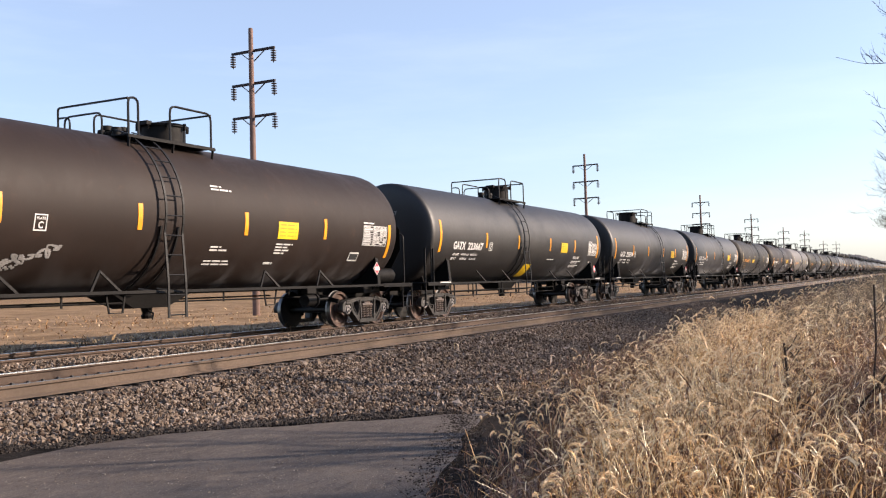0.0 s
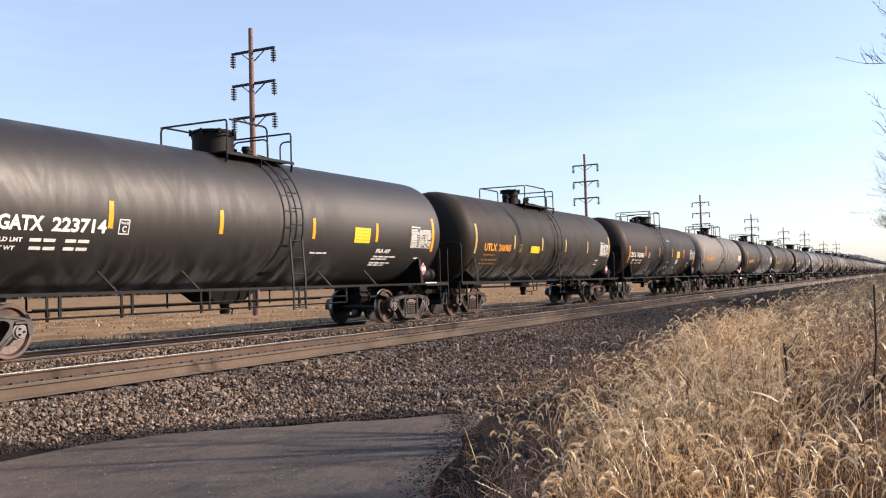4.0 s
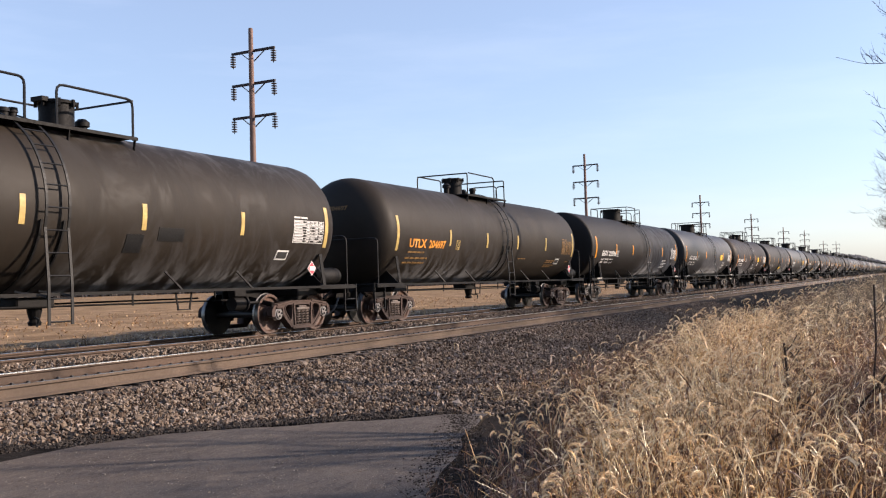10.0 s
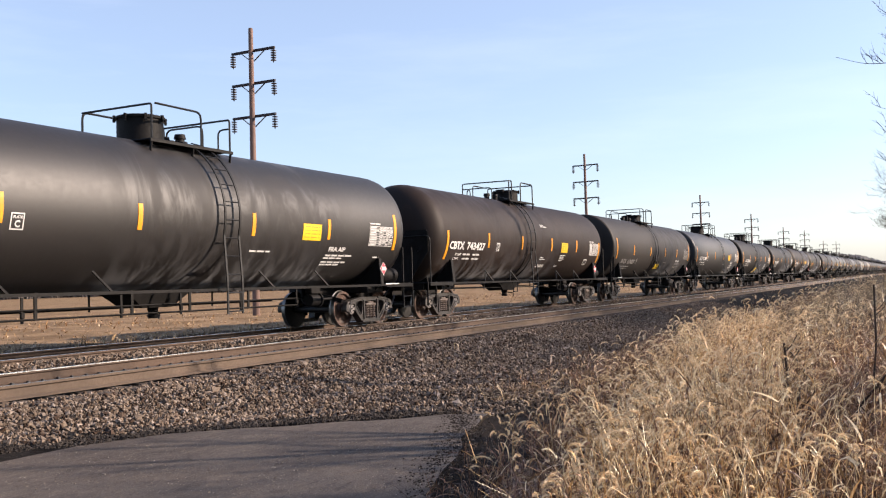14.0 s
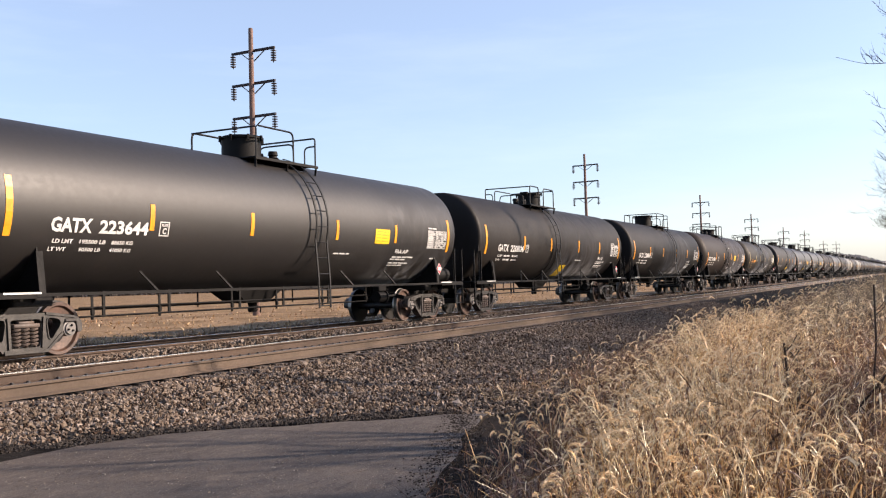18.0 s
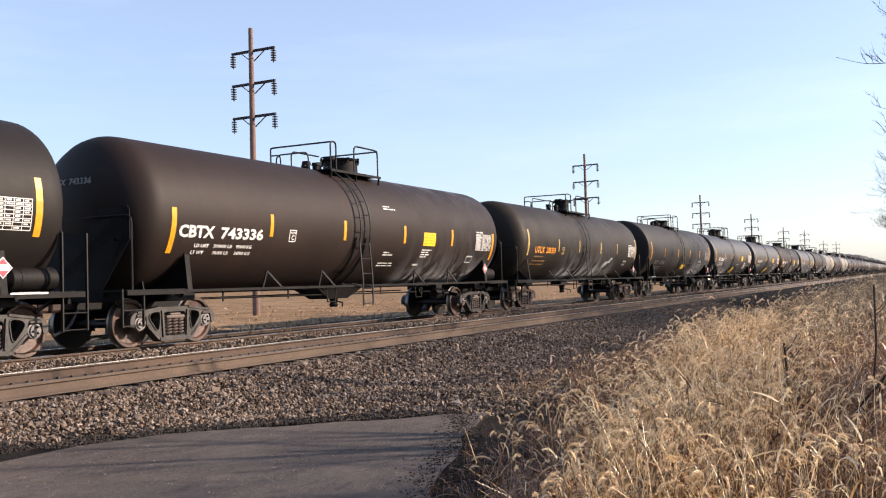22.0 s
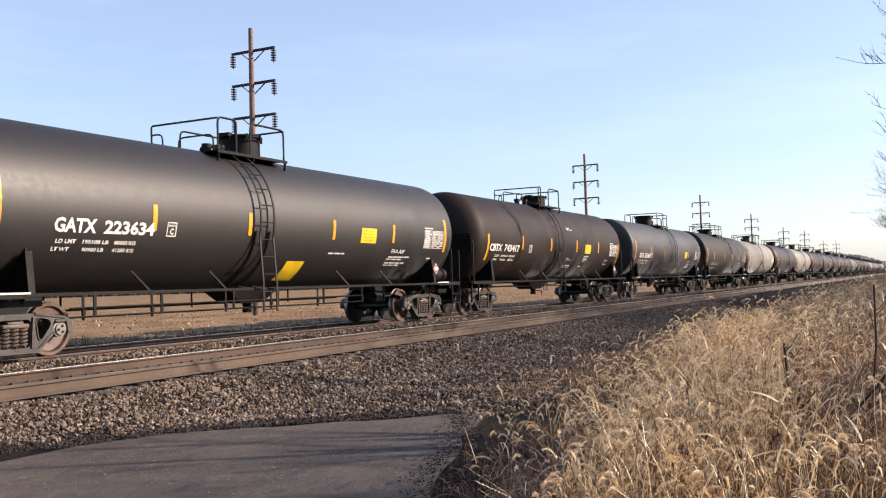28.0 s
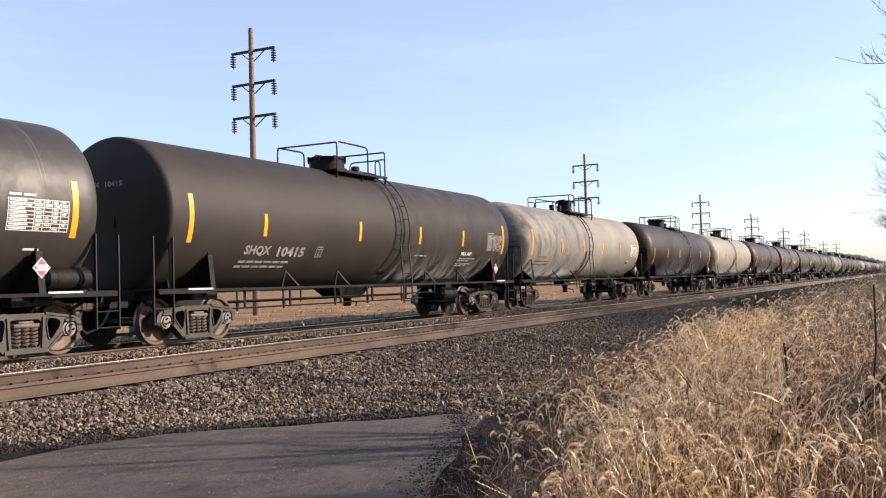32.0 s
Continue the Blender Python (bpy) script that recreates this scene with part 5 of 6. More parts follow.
# ---- loose stones ----
def stones(name, count, spots, size, label, rock=None):
    rng = np.random.default_rng(4)
    base = np.array([(1.15, 0, 0), (-1.15, 0, 0), (0, 1.15, 0), (0, -1.15, 0), (0, 0, 1), (0, 0, -1)])
    tri = np.array([(0, 2, 4), (2, 1, 4), (1, 3, 4), (3, 0, 4), (2, 0, 5), (1, 2, 5), (3, 1, 5), (0, 3, 5)])
    at = spots(rng, count)
    n = len(at)
    r = size * np.exp(rng.normal(0, 0.32, n))
    v = (base[None] + rng.uniform(-0.42, 0.42, (n, 6, 3))) * rng.uniform(0.65, 1.3, (n, 1, 3)) * r[:, None, None]
    q = rng.normal(0, 1, (n, 4))
    q /= np.linalg.norm(q, axis=1)[:, None]
    w, x, y, z = q.T
    rot = np.stack([np.stack([1 - 2 * (y * y + z * z), 2 * (x * y - z * w), 2 * (x * z + y * w)], -1), np.stack([2 * (x * y + z * w), 1 - 2 * (x * x + z * z), 2 * (y * z - x * w)], -1), np.stack([2 * (x * z - y * w), 2 * (y * z + x * w), 1 - 2 * (x * x + y * y)], -1)], 1)
    v = np.einsum("nij,nkj->nki", rot, v) + at[:, None, :]
    f = tri[None] + (np.arange(n) * 6)[:, None, None]
    tagged(new(name, bulk(name, v.reshape(-1, 3), f.reshape(-1, 3), [rock or M_STONE])), label, "gravel", kind="stuff")


def on_bed(y0, y1, x0, x1, thin):
    def spots(rng, count):
        x = x0 + (x1 - x0) * rng.random(count) ** thin
        y = rng.uniform(y0, y1, count)
        z = np.interp(y, [p[0] for p in PROFILE], [p[1] for p in PROFILE]) + rng.uniform(-0.034, 0.034, count)
        clear = y > np.interp(x, [2, 5, 6.3, 7.6, 8.4, 9.2, 9.9, 10.3], [8.05, 7.95, 7.75, 7.25, 6.45, 5.5, 4.9, 0]) + 0.16 + 0.16 * np.sin(x * 5.1) * np.sin(x * 1.7) + rng.gamma(1.0, 0.07, count)
        x, y, z = x[clear], y[clear], z[clear]
        return np.stack([x, y, z], -1)
    return spots


def on_path(rng, count):
    x, s = rng.uniform(3.5, 9.0, count), rng.random(count)
    return np.stack([x, 3.2 + s * (np.interp(x, [3.5, 6.3, 9.0], [7.9, 7.5, 5.5]) - 3.2), np.full(count, -0.476)], -1)


stones("ballast_stones", 88000, on_bed(6.9, 9.22, 5.0, 46, 1.6), 0.0185, "grey crushed ballast stones on the track shoulder")
stones("ballast_stones", 15000, on_bed(11.3, 12.95, 8.0, 55, 1.5), 0.021, "grey crushed ballast stones between the tracks")
stones("ballast_stones", 38000, on_bed(4.4, 7.2, 7.5, 27, 1.15), 0.0175, "grey crushed stones spilled beside the path")
def along_ballast(rng, count):
    x = rng.uniform(3.5, 9.8, count)
    y = np.interp(x, [2, 5, 6.3, 7.6, 8.4, 9.2, 9.9], [8.05, 7.95, 7.75, 7.25, 6.45, 5.5, 4.9]) + rng.uniform(-0.06, 0.55, count)
    return np.stack([x, y, np.maximum(-0.478, np.interp(y, [p[0] for p in PROFILE], [p[1] for p in PROFILE])) + rng.uniform(-0.012, 0.012, count)], -1)


def along_edge(rng, count):
    at = rng.random(count)
    x = np.interp(at, [0, 0.15, 0.45, 0.75, 1], [9.9, 9.5, 8.4, 7.0, 5.2]) + rng.normal(0, 0.13, count)
    y = np.interp(at, [0, 0.15, 0.45, 0.75, 1], [5.0, 4.6, 4.1, 3.62, 2.86]) + rng.normal(0, 0.13, count)
    return np.stack([x, y, np.full(count, -0.478)], -1)


# Dark grit scattered here to imitate the soft shade on the asphalt edge.
stones("cinder_grit", 2200, along_edge, 0.007, "dark grit that stands in for shade along the crumbling edge of the asphalt", M_GRIT)
stones("cinder_grit", 18000, along_ballast, 0.0125, "dark cinders between the asphalt and the ballast", M_GRIT)
stones("cinder_grit", 10000, on_bed(2.4, 5.2, 6.0, 20, 1.3), 0.0135, "dark cinders strewn beside the grass", M_GRIT)
stones("path_pebbles", 4200, on_path, 0.0032, "pale pebbles scattered on the asphalt", M_PEBBLE)
stones("path_pebbles", 3000, on_bed(2.9, 4.9, 6.0, 15, 1.2), 0.011, "small stones in the cinders beside the grass")


# ---- dry grass ----
def grass_edge(x):
    return np.interp(x, [0, 3.5, 6, 9, 14, 22, 34, 60], [0.2, 1.45, 2.12, 2.85, 3.25, 3.5, 3.6, 3.8])


def ribbons(line, side, w):
    """Strips along many lines at once: line (n, k, 3), side (n, 3), w (n, k)."""
    n, k = line.shape[:2]
    v = np.stack([line - side[:, None] * w[..., None] / 2, line + side[:, None] * w[..., None] / 2], 2).reshape(-1, 3)
    i = np.arange(k - 1)
    f = np.stack([2 * i, 2 * i + 1, 2 * i + 3, 2 * i + 2], -1)
    return v, (f[None] + (np.arange(n) * 2 * k)[:, None, None]).reshape(-1, 4)


def along(line, at):
    """Points at the share at of each line."""
    k = line.shape[1] - 1
    i = np.minimum((at * k).astype(int), k - 1)
    f = (at * k - i)[:, None]
    r = np.arange(len(line))
    return line[r, i] * (1 - f) + line[r, i + 1] * f


def grass(name, count, x0, x1, thin, height, seeds, width, label, seed, push=0.0, straw=None, spread=None, blades=2.2, low=0.35, stiff=0.2, thinned=0.0):
    rng = np.random.default_rng(seed)
    x = x0 + (x1 - x0) * rng.random(count) ** thin
    edge = grass_edge(x)
    if spread:
        y = edge + rng.normal(0, spread, count)
    else:
        y = edge + 0.12 - rng.gamma(1.7, 0.52 + 0.04 * x)
    y = y + push
    lump = np.array([noise.noise((p * 2.3, q * 2.3, 5.5)) + 0.6 * noise.noise((p * 0.6, q * 0.6, 1.5)) for p, q in zip(x, y)])
    if thinned:
        lump = lump - np.where(edge - y > 1.5, thinned, 0.0)
    keep = (x * x + y * y > 4.3 ** 2) & (y > -6) & (lump + rng.uniform(-0.40, 0.52, count) > -0.06)
    x, y, edge, lump = x[keep], y[keep], edge[keep], lump[keep]
    n = len(x)
    z = np.interp(y, [p[0] for p in PROFILE], [p[1] for p in PROFILE]) - 0.03
    h = height * (low + (1.12 - low) * rng.random(n) ** 0.8) * np.clip(0.62 + (edge + push - y) * 0.3, 0.5, 1.0) * (1 + 0.35 * np.clip(lump, -0.8, 0.8))
    h = h * np.where(y < 12, np.interp(x, [16, 28, 60], [1.0, 1.06, 1.45]), 1.0)
    lean = np.clip(rng.normal(0, stiff, (n, 2)), -0.5, 0.5)
    bow = np.clip(rng.normal(0, 0.2, (n, 2)), -0.45, 0.45)
    fallen = rng.random(n) < 0.10
    lean[fallen] *= 2.6
    seg = 5
    s = np.linspace(0, 1, seg + 1)
    line = np.stack([x[:, None] + h[:, None] * (lean[:, :1] * s + bow[:, :1] * s ** 3), y[:, None] + h[:, None] * (lean[:, 1:] * s + bow[:, 1:] * s ** 3), z[:, None] + h[:, None] * (s * (1 - 0.25 * np.abs(lean).sum(1)[:, None]) - 0.16 * s ** 3 * (np.abs(bow).sum(1)[:, None]))], -1)
    a = rng.uniform(0, math.pi, n)
    v, f = ribbons(line, np.stack([np.cos(a), np.sin(a), np.zeros(n)], -1), (width * rng.uniform(0.45, 1.1, n))[:, None] * np.linspace(1.0, 0.45, seg + 1)[None])
    verts, faces, slots = [v], [f], [np.zeros(len(f), int)]
    total = len(v)
    # dead blades, curled over and broken
    b = rng.choice(n, int(n * blades))
    m = len(b)
    root = along(line[b], rng.random(m) ** 0.8 * 0.92)
    ang = rng.uniform(0, math.tau, m)
    ln = 0.06 + 0.27 * rng.random(m) ** 1.5
    phi = rng.uniform(0.1, 1.2, m)[:, None] + rng.uniform(0.3, 3.0, m)[:, None] * np.linspace(0, 1, 5)
    hx, hz = np.cumsum(np.sin(phi), 1) * ln[:, None] / 5, np.cumsum(np.cos(phi), 1) * ln[:, None] / 5
    hx, hz = hx - hx[:, :1], hz - hz[:, :1]
    bl = np.stack([root[:, :1] + np.cos(ang)[:, None] * hx, root[:, 1:2] + np.sin(ang)[:, None] * hx, root[:, 2:] + hz], -1)
    twist = ang + math.pi / 2 + rng.normal(0, 0.5, m)
    v, f = ribbons(bl, np.stack([np.cos(twist), np.sin(twist), rng.normal(0, 0.3, m)], -1), (width * 1.75 * rng.uniform(0.5, 1.4, m))[:, None] * np.array([0.7, 1.0, 0.9, 0.6, 0.12])[None])
    verts.append(v)
    faces.append(f + total)
    slots.append(np.zeros(len(f), int))
    total += len(v)
    # nodding heads: a thin arched core set with bristles
    p = np.nonzero(rng.random(n) < seeds)[0]
    m = len(p)
    if m:
        d = np.where(rng.random(m) < 0.7, rng.normal(-0.7, 0.8, m), rng.uniform(0, math.tau, m))
        ln = rng.uniform(0.08, 0.185, m) * (1 + 0.25 * (width > 0.009))
        phi = rng.uniform(0.2, 0.7, m)[:, None] + rng.uniform(0.8, 2.5, m)[:, None] * np.linspace(0, 1, 7)
        hx, hz = np.cumsum(np.sin(phi), 1) * ln[:, None] / 7, np.cumsum(np.cos(phi), 1) * ln[:, None] / 7
        tip = line[p, -1]
        axis = np.stack([tip[:, :1] + np.cos(d)[:, None] * (hx - hx[:, :1]), tip[:, 1:2] + np.sin(d)[:, None] * (hx - hx[:, :1]), tip[:, 2:] + hz - hz[:, :1]], -1)
        for turn_ in (0.0, math.pi / 2):
            v, f = ribbons(axis, np.stack([-np.sin(d) * math.cos(turn_), np.cos(d) * math.cos(turn_), np.full(m, math.sin(turn_))], -1), (max(0.010, width * 1.2) * rng.uniform(0.7, 1.2, m))[:, None] * np.array([0.5, 0.9, 1.0, 1.0, 0.9, 0.6, 0.2])[None])
            verts.append(v)
            faces.append(f + total)
            slots.append(np.ones(len(f), int))
            total += len(v)
        q = np.repeat(np.arange(m), 84 if width < 0.009 else 40)
        k = len(q)
        at = along(axis[q], rng.random(k) * 0.97)
        ahead = along(axis[q], np.minimum(1.0, rng.random(k) * 0.1 + 0.9)) - at
        out = rng.normal(0, 1, (k, 3))
        out = out / np.linalg.norm(out, axis=1)[:, None] + 0.55 * ahead / (np.linalg.norm(ahead, axis=1)[:, None] + 1e-4)
        end = at + out * (rng.uniform(0.008, 0.017, k) * (1 + 0.4 * (width > 0.009)))[:, None]
        sd = np.cross(out, rng.normal(0, 1, (k, 3)))
        sd = sd / (np.linalg.norm(sd, axis=1)[:, None] + 1e-6)
        bw = width * 0.27
        v = np.stack([at - sd * bw, at + sd * bw, end + sd * bw * 0.3, end - sd * bw * 0.3], 1).reshape(-1, 3)
        verts.append(v)
        faces.append(np.arange(k * 4).reshape(-1, 4) + total)
        slots.append(np.ones(k, int))
    tagged(new(name, bulk(name, np.concatenate(verts), np.concatenate(faces), [straw or M_STRAW, M_SEED], np.concatenate(slots))), label, "dry grass", kind="stuff")


grass("dry_grass", 17500, 3.0, 17, 1.0, 1.03, 0.27, 0.0070, "tall straw-coloured foxtail grass with nodding seed heads", 11, -0.10, thinned=0.42)
grass("dry_grass", 13000, 14, 70, 1.4, 1.05, 0.24, 0.011, "tall dull foxtail grass farther along the track", 12, 0.25, M_DULL, blades=1.5)
grass("dead_weeds", 12500, 5, 17, 1.0, 1.12, 0.0, 0.0065, "dark reddish brown dead weeds in the grass", 14, -2.1, M_WEEDS, 0.55)
grass("dead_weeds", 6500, 4, 11, 1.0, 0.6, 0.0, 0.005, "low reddish brown weeds at the edge of the cinders", 17, 0.16, M_WEEDS, 0.30)
grass("sparse_grass", 300, 6.0, 10.5, 1.0, 0.85, 0.4, 0.005, "thin grass stems beside the crumbling asphalt", 27, 0.28, None, 0.24, 1.4, 0.45, 0.22)
grass("dead_weeds", 7000, 12, 60, 1.3, 0.7, 0.0, 0.010, "dark dead weeds along the foot of the ballast", 21, 0.9, M_WEEDS, 0.5)
grass("sparse_grass", 900, 6.2, 22, 1.0, 1.10, 0.62, 0.0050, "thin single grass stems at the edge of the cinders", 16, 0.36, None, 0.30, 1.0, 0.55, 0.15)
grass("broken_stems", 260, 4.5, 13, 1.0, 0.85, 0.0, 0.013, "thick pale broken stems in the grass", 23, -0.6, None, 0.5, 1.0, 0.4, 0.5)
grass("field_grass", 5000, 14, 70, 1.2, 0.26, 0.0, 0.016, "dull brown grass at the edge of the field", 15, 18.2, M_SHORT)
grass("field_stubble", 9000, 16, 120, 1.3, 0.14, 0.0, 0.03, "tan stubble standing in the field", 19, 30.0, M_STUBBLE, 7.5, 1.2)
grass("short_grass", 2600, 11, 26, 1.0, 0.2, 0.0, 0.006, "short tan grass tufts at the edge of the cinders", 13, 1.7, M_SHORT, 0.3)


# ---- tall weeds ----
def weed(x, y, pts, r, label):
    stalk = new("weed_stalk")
    stalk.matrix_basis = pose(x, y, level(y) - 0.03)
    tagged(stalk, label, "weed", "dead weeds in the grass")
    bm = bmesh.new()
    line = bent([(0, 0, 0), *pts], 0.1)
    tube(bm, line, r, 6)
    part("stem", bm, M_STALK, stalk)
    rnd = random.Random(int(x * 100))
    for k in range(4):
        a, q = rnd.uniform(0, math.tau), Vector(line[-1]) * rnd.uniform(0.55, 0.95)
        bm = bmesh.new()
        tube(bm, [q, q + Vector((0.06 * math.cos(a), 0.06 * math.sin(a), 0.05)), q + Vector((0.12 * math.cos(a), 0.12 * math.sin(a), 0.14))], r * 0.4, 4)
        part("twig", bm, M_STALK, stalk)


weed(8.0, 0.96, [(0.02, -0.01, 0.5), (0.0, 0.02, 1.02)], 0.010, "dead dark brown weed stalk among the grass")
weed(7.6, 0.85, [(0.1, -0.05, 0.4), (0.02, 0.06, 0.62)], 0.009, "bent dead weed stalk among the grass")
weed(9.0, 0.36, [(-0.05, 0.02, 0.55), (0.03, -0.02, 0.95), (0.02, -0.02, 1.46)], 0.0085, "tall dead weed stalk above the grass")
weed(9.6, 0.9, [(0.2, 0.1, 0.6), (0.35, 0.3, 0.85)], 0.008, "leaning dead weed stalk among the grass")
weed(5.3, 1.42, [(0.02, -0.1, 0.3), (0.0, -0.28, 0.36)], 0.010, "curved dead twig over the grass")
weed(7.0, 0.75, [(0.0, 0.05, 0.4), (-0.05, 0.02, 0.72)], 0.012, "dead dark brown weed stalk among the grass")
weed(7.9, 0.45, [(0.0, 0.02, 0.5), (-0.14, -0.22, 0.80)], 0.011, "leaning dead weed stalk among the grass")
weed(6.0, 1.18, [(0.02, 0.02, 0.3), (0.05, -0.2, 0.44)], 0.012, "curved dead twig over the grass")
weed(6.3, 1.0, [(0.05, 0.0, 0.35), (0.12, -0.16, 0.55)], 0.009, "bent dead weed stalk among the grass")


# ---- bare trees ----
def bare_tree(x, y, h, seed, spread, label, twigs=3, clear=0.3):
    rnd = random.Random(seed)
    tree = new("bare_tree")
    tree.matrix_basis = pose(x, y, level(y) - 0.1)
    tagged(tree, label, "tree")
    trunk, crown = bmesh.new(), bmesh.new()

    def grow(bm, p, d, length, r, depth):
        pts, rad = [p.copy()], [r]
        n = 4 if depth < 3 else 2
        for i in range(n):
            d = (d + Vector((rnd.uniform(-1, 1), rnd.uniform(-1, 1), rnd.uniform(-0.3, 0.6))) * 0.16).normalized()
            p = p + d * length / n
            pts.append(p.copy())
            rad.append(r * (1 - 0.62 * (i + 1) / n))
        sides = 7 if depth == 0 else 4 if depth < 3 else 3
        rings = []
        for q, k in zip(pts, rad):
            u = d.orthogonal().normalized()
            w = d.cross(u)
            rings.append([bm.verts.new(q + k * (math.cos(a * math.tau / sides) * u + math.sin(a * math.tau / sides) * w)) for a in range(sides)])
        for a, b in zip(rings, rings[1:]):
            for k in range(sides):
                bm.faces.new((a[k], a[(k + 1) % sides], b[(k + 1) % sides], b[k]))
        if depth < twigs + 1:
            count = (7 if depth == 0 else 5 if depth < 3 else 4)
            for i in range(count):
                s = rnd.uniform(clear if depth == 0 else 0.3, 1.0)
                j = min(n - 1, int(s * n))
                q = pts[j].lerp(pts[j + 1], s * n - j if s < 1 else 1)
                out = Vector((rnd.uniform(-1, 1), rnd.uniform(-1, 1), rnd.uniform(-0.15, 0.75))).normalized()
                nd = (d * 0.55 + out * spread).normalized()
                grow(crown, q, nd, length * rnd.uniform(0.45, 0.7), max(0.006, rad[j] * 0.55), depth + 1)

    grow(trunk, Vector((0, 0, 0)), Vector((0, 0, 1)), h * 0.62, h * 0.017, 0)
    part("trunk", trunk, M_BARK, tree)
    part("crown", crown, M_BARK, tree)
    return tree


big_tree = bare_tree(40.4, -4.2, 12.5, 52, 1.0, "leafless winter tree with grey bark at the edge of the grass", 4)
def limb(pts, r0, r1, twigs, seed):
    """A tapered limb with side twigs that fork once."""
    rnd = random.Random(seed)
    bm = bmesh.new()

    def taper(line, ra, rb):
        rings = []
        for i, p in enumerate(line):
            d = (line[min(i + 1, len(line) - 1)] - line[max(i - 1, 0)]).normalized()
            u = d.orthogonal().normalized()
            w, r = d.cross(u), ra + (rb - ra) * i / (len(line) - 1)
            rings.append([bm.verts.new(p + r * (math.cos(k * math.tau / 5) * u + math.sin(k * math.tau / 5) * w)) for k in range(5)])
        for c, e in zip(rings, rings[1:]):
            for k in range(5):
                bm.faces.new((c[k], c[(k + 1) % 5], e[(k + 1) % 5], e[k]))

    def shoot(p, d, length, r, depth):
        line = [p]
        for i in range(4):
            d = (d + Vector((rnd.uniform(-1, 1), rnd.uniform(-1, 1), rnd.uniform(-0.6, 1.0))) * 0.28).normalized()
            line.append(line[-1] + d * length / 4)
        taper(line, r, r * 0.4)
        for i in (1, 2, 3) if depth else ():
            shoot(line[i], (d + Vector((rnd.uniform(-1, 1), rnd.uniform(-1, 1), rnd.uniform(-0.3, 1))) * 0.9).normalized(), length * rnd.uniform(0.3, 0.6), r * 0.6, depth - 1)

    line = bent([Vector((p[0] * 1.37, p[1] * 1.37, p[2])) for p in pts], 0.5, 4)
    taper(line, r0, r1)
    for k in range(twigs):
        i = int(len(line) * rnd.uniform(0.45, 0.97))
        along_ = (line[min(i + 1, len(line) - 1)] - line[i - 1]).normalized()
        shoot(line[i], (along_ * 0.8 + Vector((rnd.uniform(-0.6, 0.6), rnd.uniform(-0.6, 0.6), rnd.uniform(-0.2, 1)))).normalized(), rnd.uniform(0.4, 1.0), 0.011, 1)
    part("limb", bm, M_BARK, big_tree)


for k, pts in enumerate(([(0.0, 0.0, 7.2), (-1.2, 1.9, 8.9), (-1.9, 3.3, 9.2), (-2.3, 4.0, 9.1), (-2.55, 4.75, 9.45)], [(-1.0, 1.6, 8.3), (-1.9, 3.2, 9.3), (-2.0, 3.4, 9.9)], [(0.0, 0.0, 6.0), (-1.2, 2.2, 9.6), (-1.9, 3.2, 10.4), (-2.0, 3.5, 11.0)], [(0.0, 0.0, 5.0), (-1.2, 2.3, 7.0), (-1.8, 3.75, 7.6)], [(0.0, 0.0, 4.0), (-1.2, 2.3, 5.6), (-1.8, 3.6, 6.6)], [(0.0, 0.0, 3.0), (-1.2, 2.3, 4.4), (-1.8, 3.5, 5.4)])):
    limb(pts, 0.03, 0.007, 7 if k == 0 else 10, 60 + k)
for x, y, h, seed in ((54.6, -4.1, 10.5, 53), (72, -3.0, 10.5, 54), (95, -2.0, 9.5, 55), (83, 0.0, 9.0, 56), (61.1, -0.3, 11.0, 58), (68, -3.2, 11.0, 59)):
    bare_tree(x, y, h, seed, 1.0, "leafless winter tree with grey bark at the edge of the grass", 4)
for depth_, aside, h, seed in ((8.2, 8.6, 6.5, 71), (9.4, 8.4, 7.0, 72), (10.1, 9.4, 7.2, 73), (12.8, 9.6, 8.0, 75), (15.0, 10.6, 9.0, 76)):
    bare_tree(depth_ * 0.8926 + aside * 0.451, depth_ * 0.451 - aside * 0.8926, h, seed, 0.45, "slim leafless sapling that shades the path", 0)
for depth_, aside, h, seed in ((7.2, 13.6, 7.0, 82), (8.3, 14.0, 7.0, 83)):
    bare_tree(depth_ * 0.8926 + aside * 0.451, depth_ * 0.451 - aside * 0.8926, h, seed, 0.9, "leafless winter tree with a high crown that shades the path", 3, 0.8)
for x, y, h, seed in ((23, -8.0, 9, 15),):
    bare_tree(x, y, h, seed, 1.0, "leafless winter tree that shades the path", 3, 0.7)
for x, y, h, seed in ((31, -8.0, 12, 41), (38, -8.5, 13, 42), (47, -9.5, 13, 43), (58, -9.0, 13, 44)):
    bare_tree(x, y, h, seed, 1.0, "leafless winter tree that shades the ballast", 4)
for x, y, h, seed in ((34.5, -10.5, 13, 45), (42.5, -11, 14, 46), (52, -11.5, 14, 47), (64, -10.5, 13, 48), (44, -6.5, 12, 91), (49, -6.0, 12, 92), (54.5, -7, 13, 93), (60, -6.5, 12, 94), (66, -7.5, 13, 95), (72, -8.5, 13, 96), (78, -9, 13, 97)):
    bare_tree(x, y, h, seed, 1.0, "leafless winter tree that shades the tracks", 3)


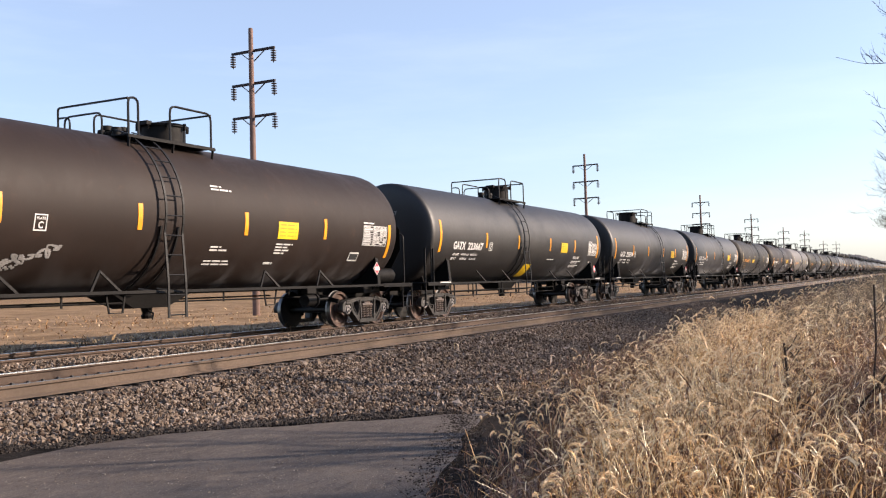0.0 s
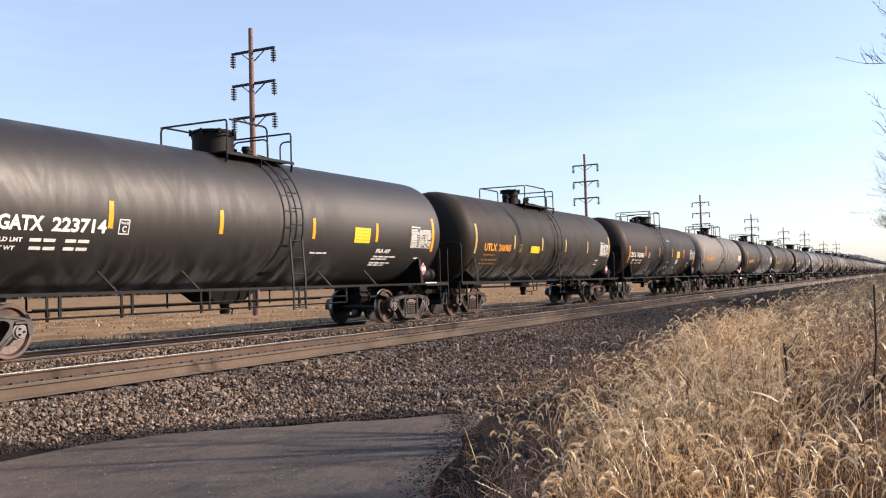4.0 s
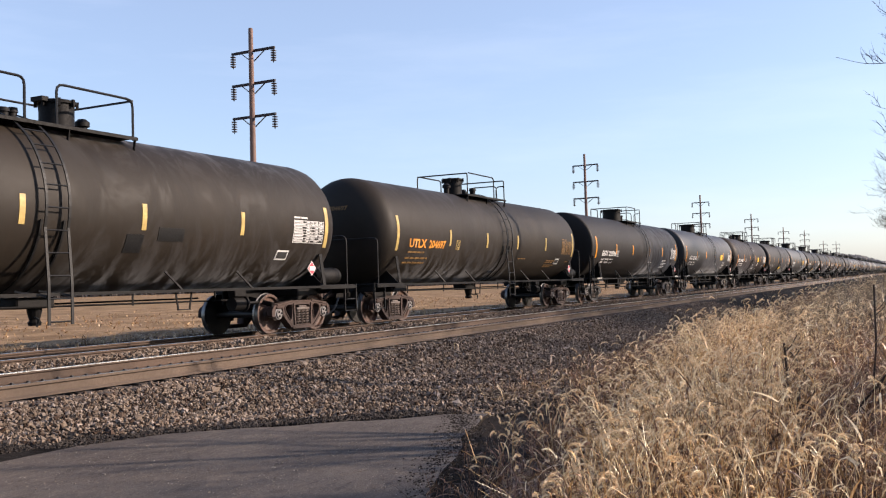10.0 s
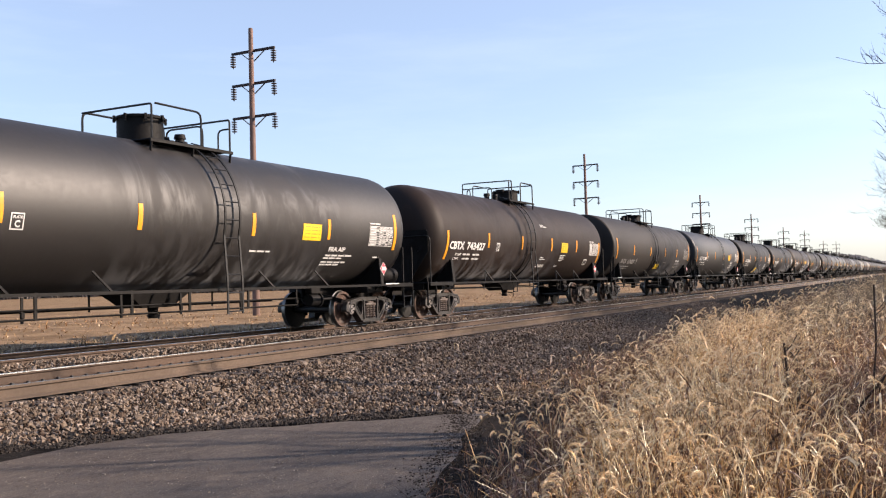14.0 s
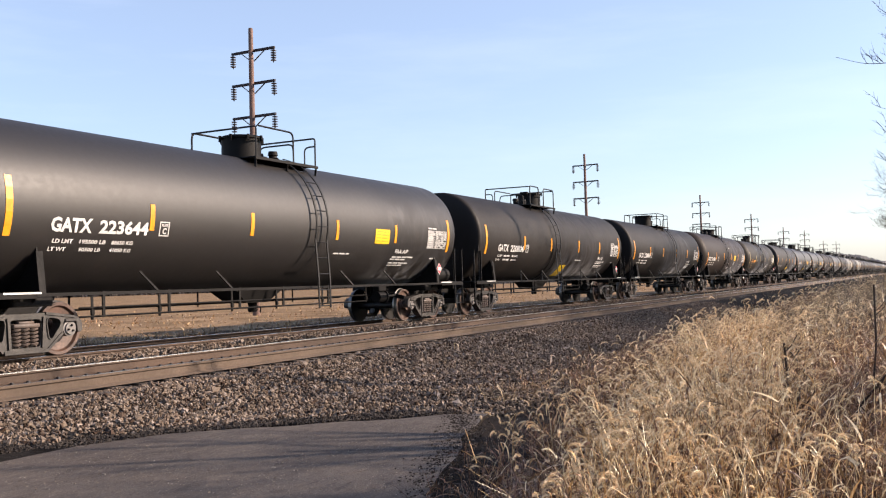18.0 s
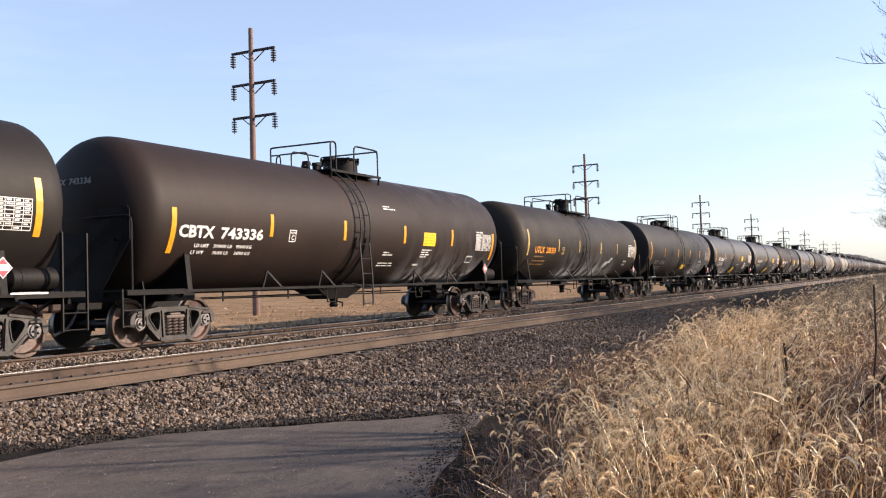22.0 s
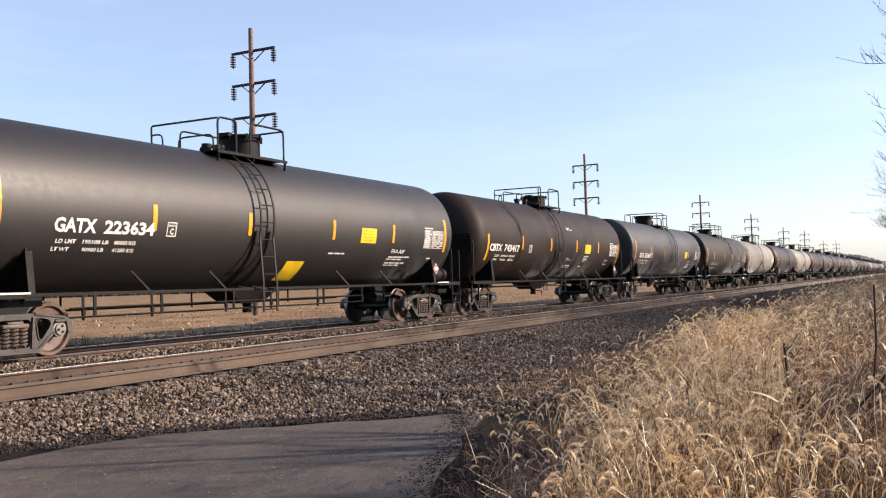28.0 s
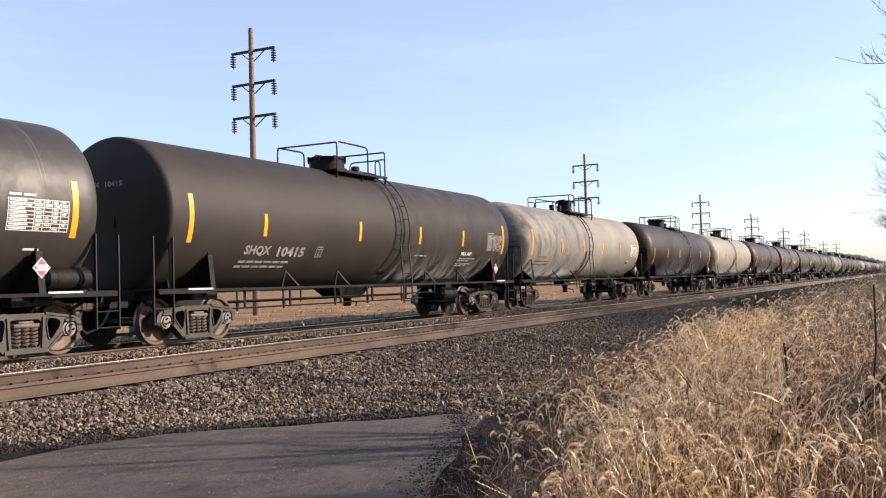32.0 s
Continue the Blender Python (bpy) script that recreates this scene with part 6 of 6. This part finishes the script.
def woods(name, x, y, h, w, tip_w, material, label, rng):
    """A far stand of bare crowns: six tapering blades for each tree."""
    n = len(x)
    verts, faces = [], []
    for k in range(6):
        a = rng.uniform(0, math.tau, n)
        out = np.stack([np.cos(a), np.sin(a), 0 * a], -1)
        foot = np.stack([x, y, np.full(n, -0.5)], -1)
        tip = np.stack([x + rng.normal(0, 1.5 * w, n), y + rng.normal(0, 1.5 * w, n), h * rng.uniform(0.6, 1.0, n)], -1)
        verts.append(np.stack([foot - w * out, foot + w * out, tip + tip_w * out, tip - tip_w * out], 1).reshape(-1, 3))
        faces.append(np.arange(n * 4).reshape(-1, 4) + k * n * 4)
    tagged(new(name, bulk(name, np.concatenate(verts), np.concatenate(faces), [material])), label, "woods", kind="stuff")


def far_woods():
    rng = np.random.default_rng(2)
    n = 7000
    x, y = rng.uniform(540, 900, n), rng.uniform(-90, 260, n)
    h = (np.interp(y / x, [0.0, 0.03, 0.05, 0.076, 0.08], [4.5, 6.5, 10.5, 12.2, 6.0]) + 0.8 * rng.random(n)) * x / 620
    woods("far_woods", x, y, h, 0.6, 0.3, M_WOODS, "distant line of bare woods with haze in their pale grey-brown colour", rng)
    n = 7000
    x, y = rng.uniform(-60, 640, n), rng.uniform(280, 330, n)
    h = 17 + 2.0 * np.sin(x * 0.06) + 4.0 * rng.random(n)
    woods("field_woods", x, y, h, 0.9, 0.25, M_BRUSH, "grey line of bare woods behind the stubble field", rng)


far_woods()


# ---- ties and spikes ----
def ties_and_spikes():
    bm = bmesh.new()
    box(bm, (0, 0, -0.09), (0.23, 2.6, 0.18), None, 0.012)
    me = finish("tie", bm, M_TIE)
    rnd = random.Random(3)
    for y in (NEAR_TRACK, FAR_TRACK):
        for k in range(130):
            ob = part("tie", me, None, GROUND, m=pose(-5 + 0.5 * k, y + rnd.uniform(-0.03, 0.03), -0.192, 0, 0, rnd.uniform(-1, 1)))
    bm = bmesh.new()
    box(bm, (0, -0.085, -0.150), (0.035, 0.05, 0.045), None, 0.006)
    box(bm, (0, -0.07, -0.17), (0.02, 0.02, 0.06))
    spike = finish("spike", bm, M_INK)
    for k in range(-4, 96):
        for d in (-0.13, 0.11):
            part("spike", spike, None, RAILS[1], m=pose(-5 + 0.5 * (k + 12) + d, NEAR_TRACK + HALF_GAUGE, 0))


ties_and_spikes()

motions()
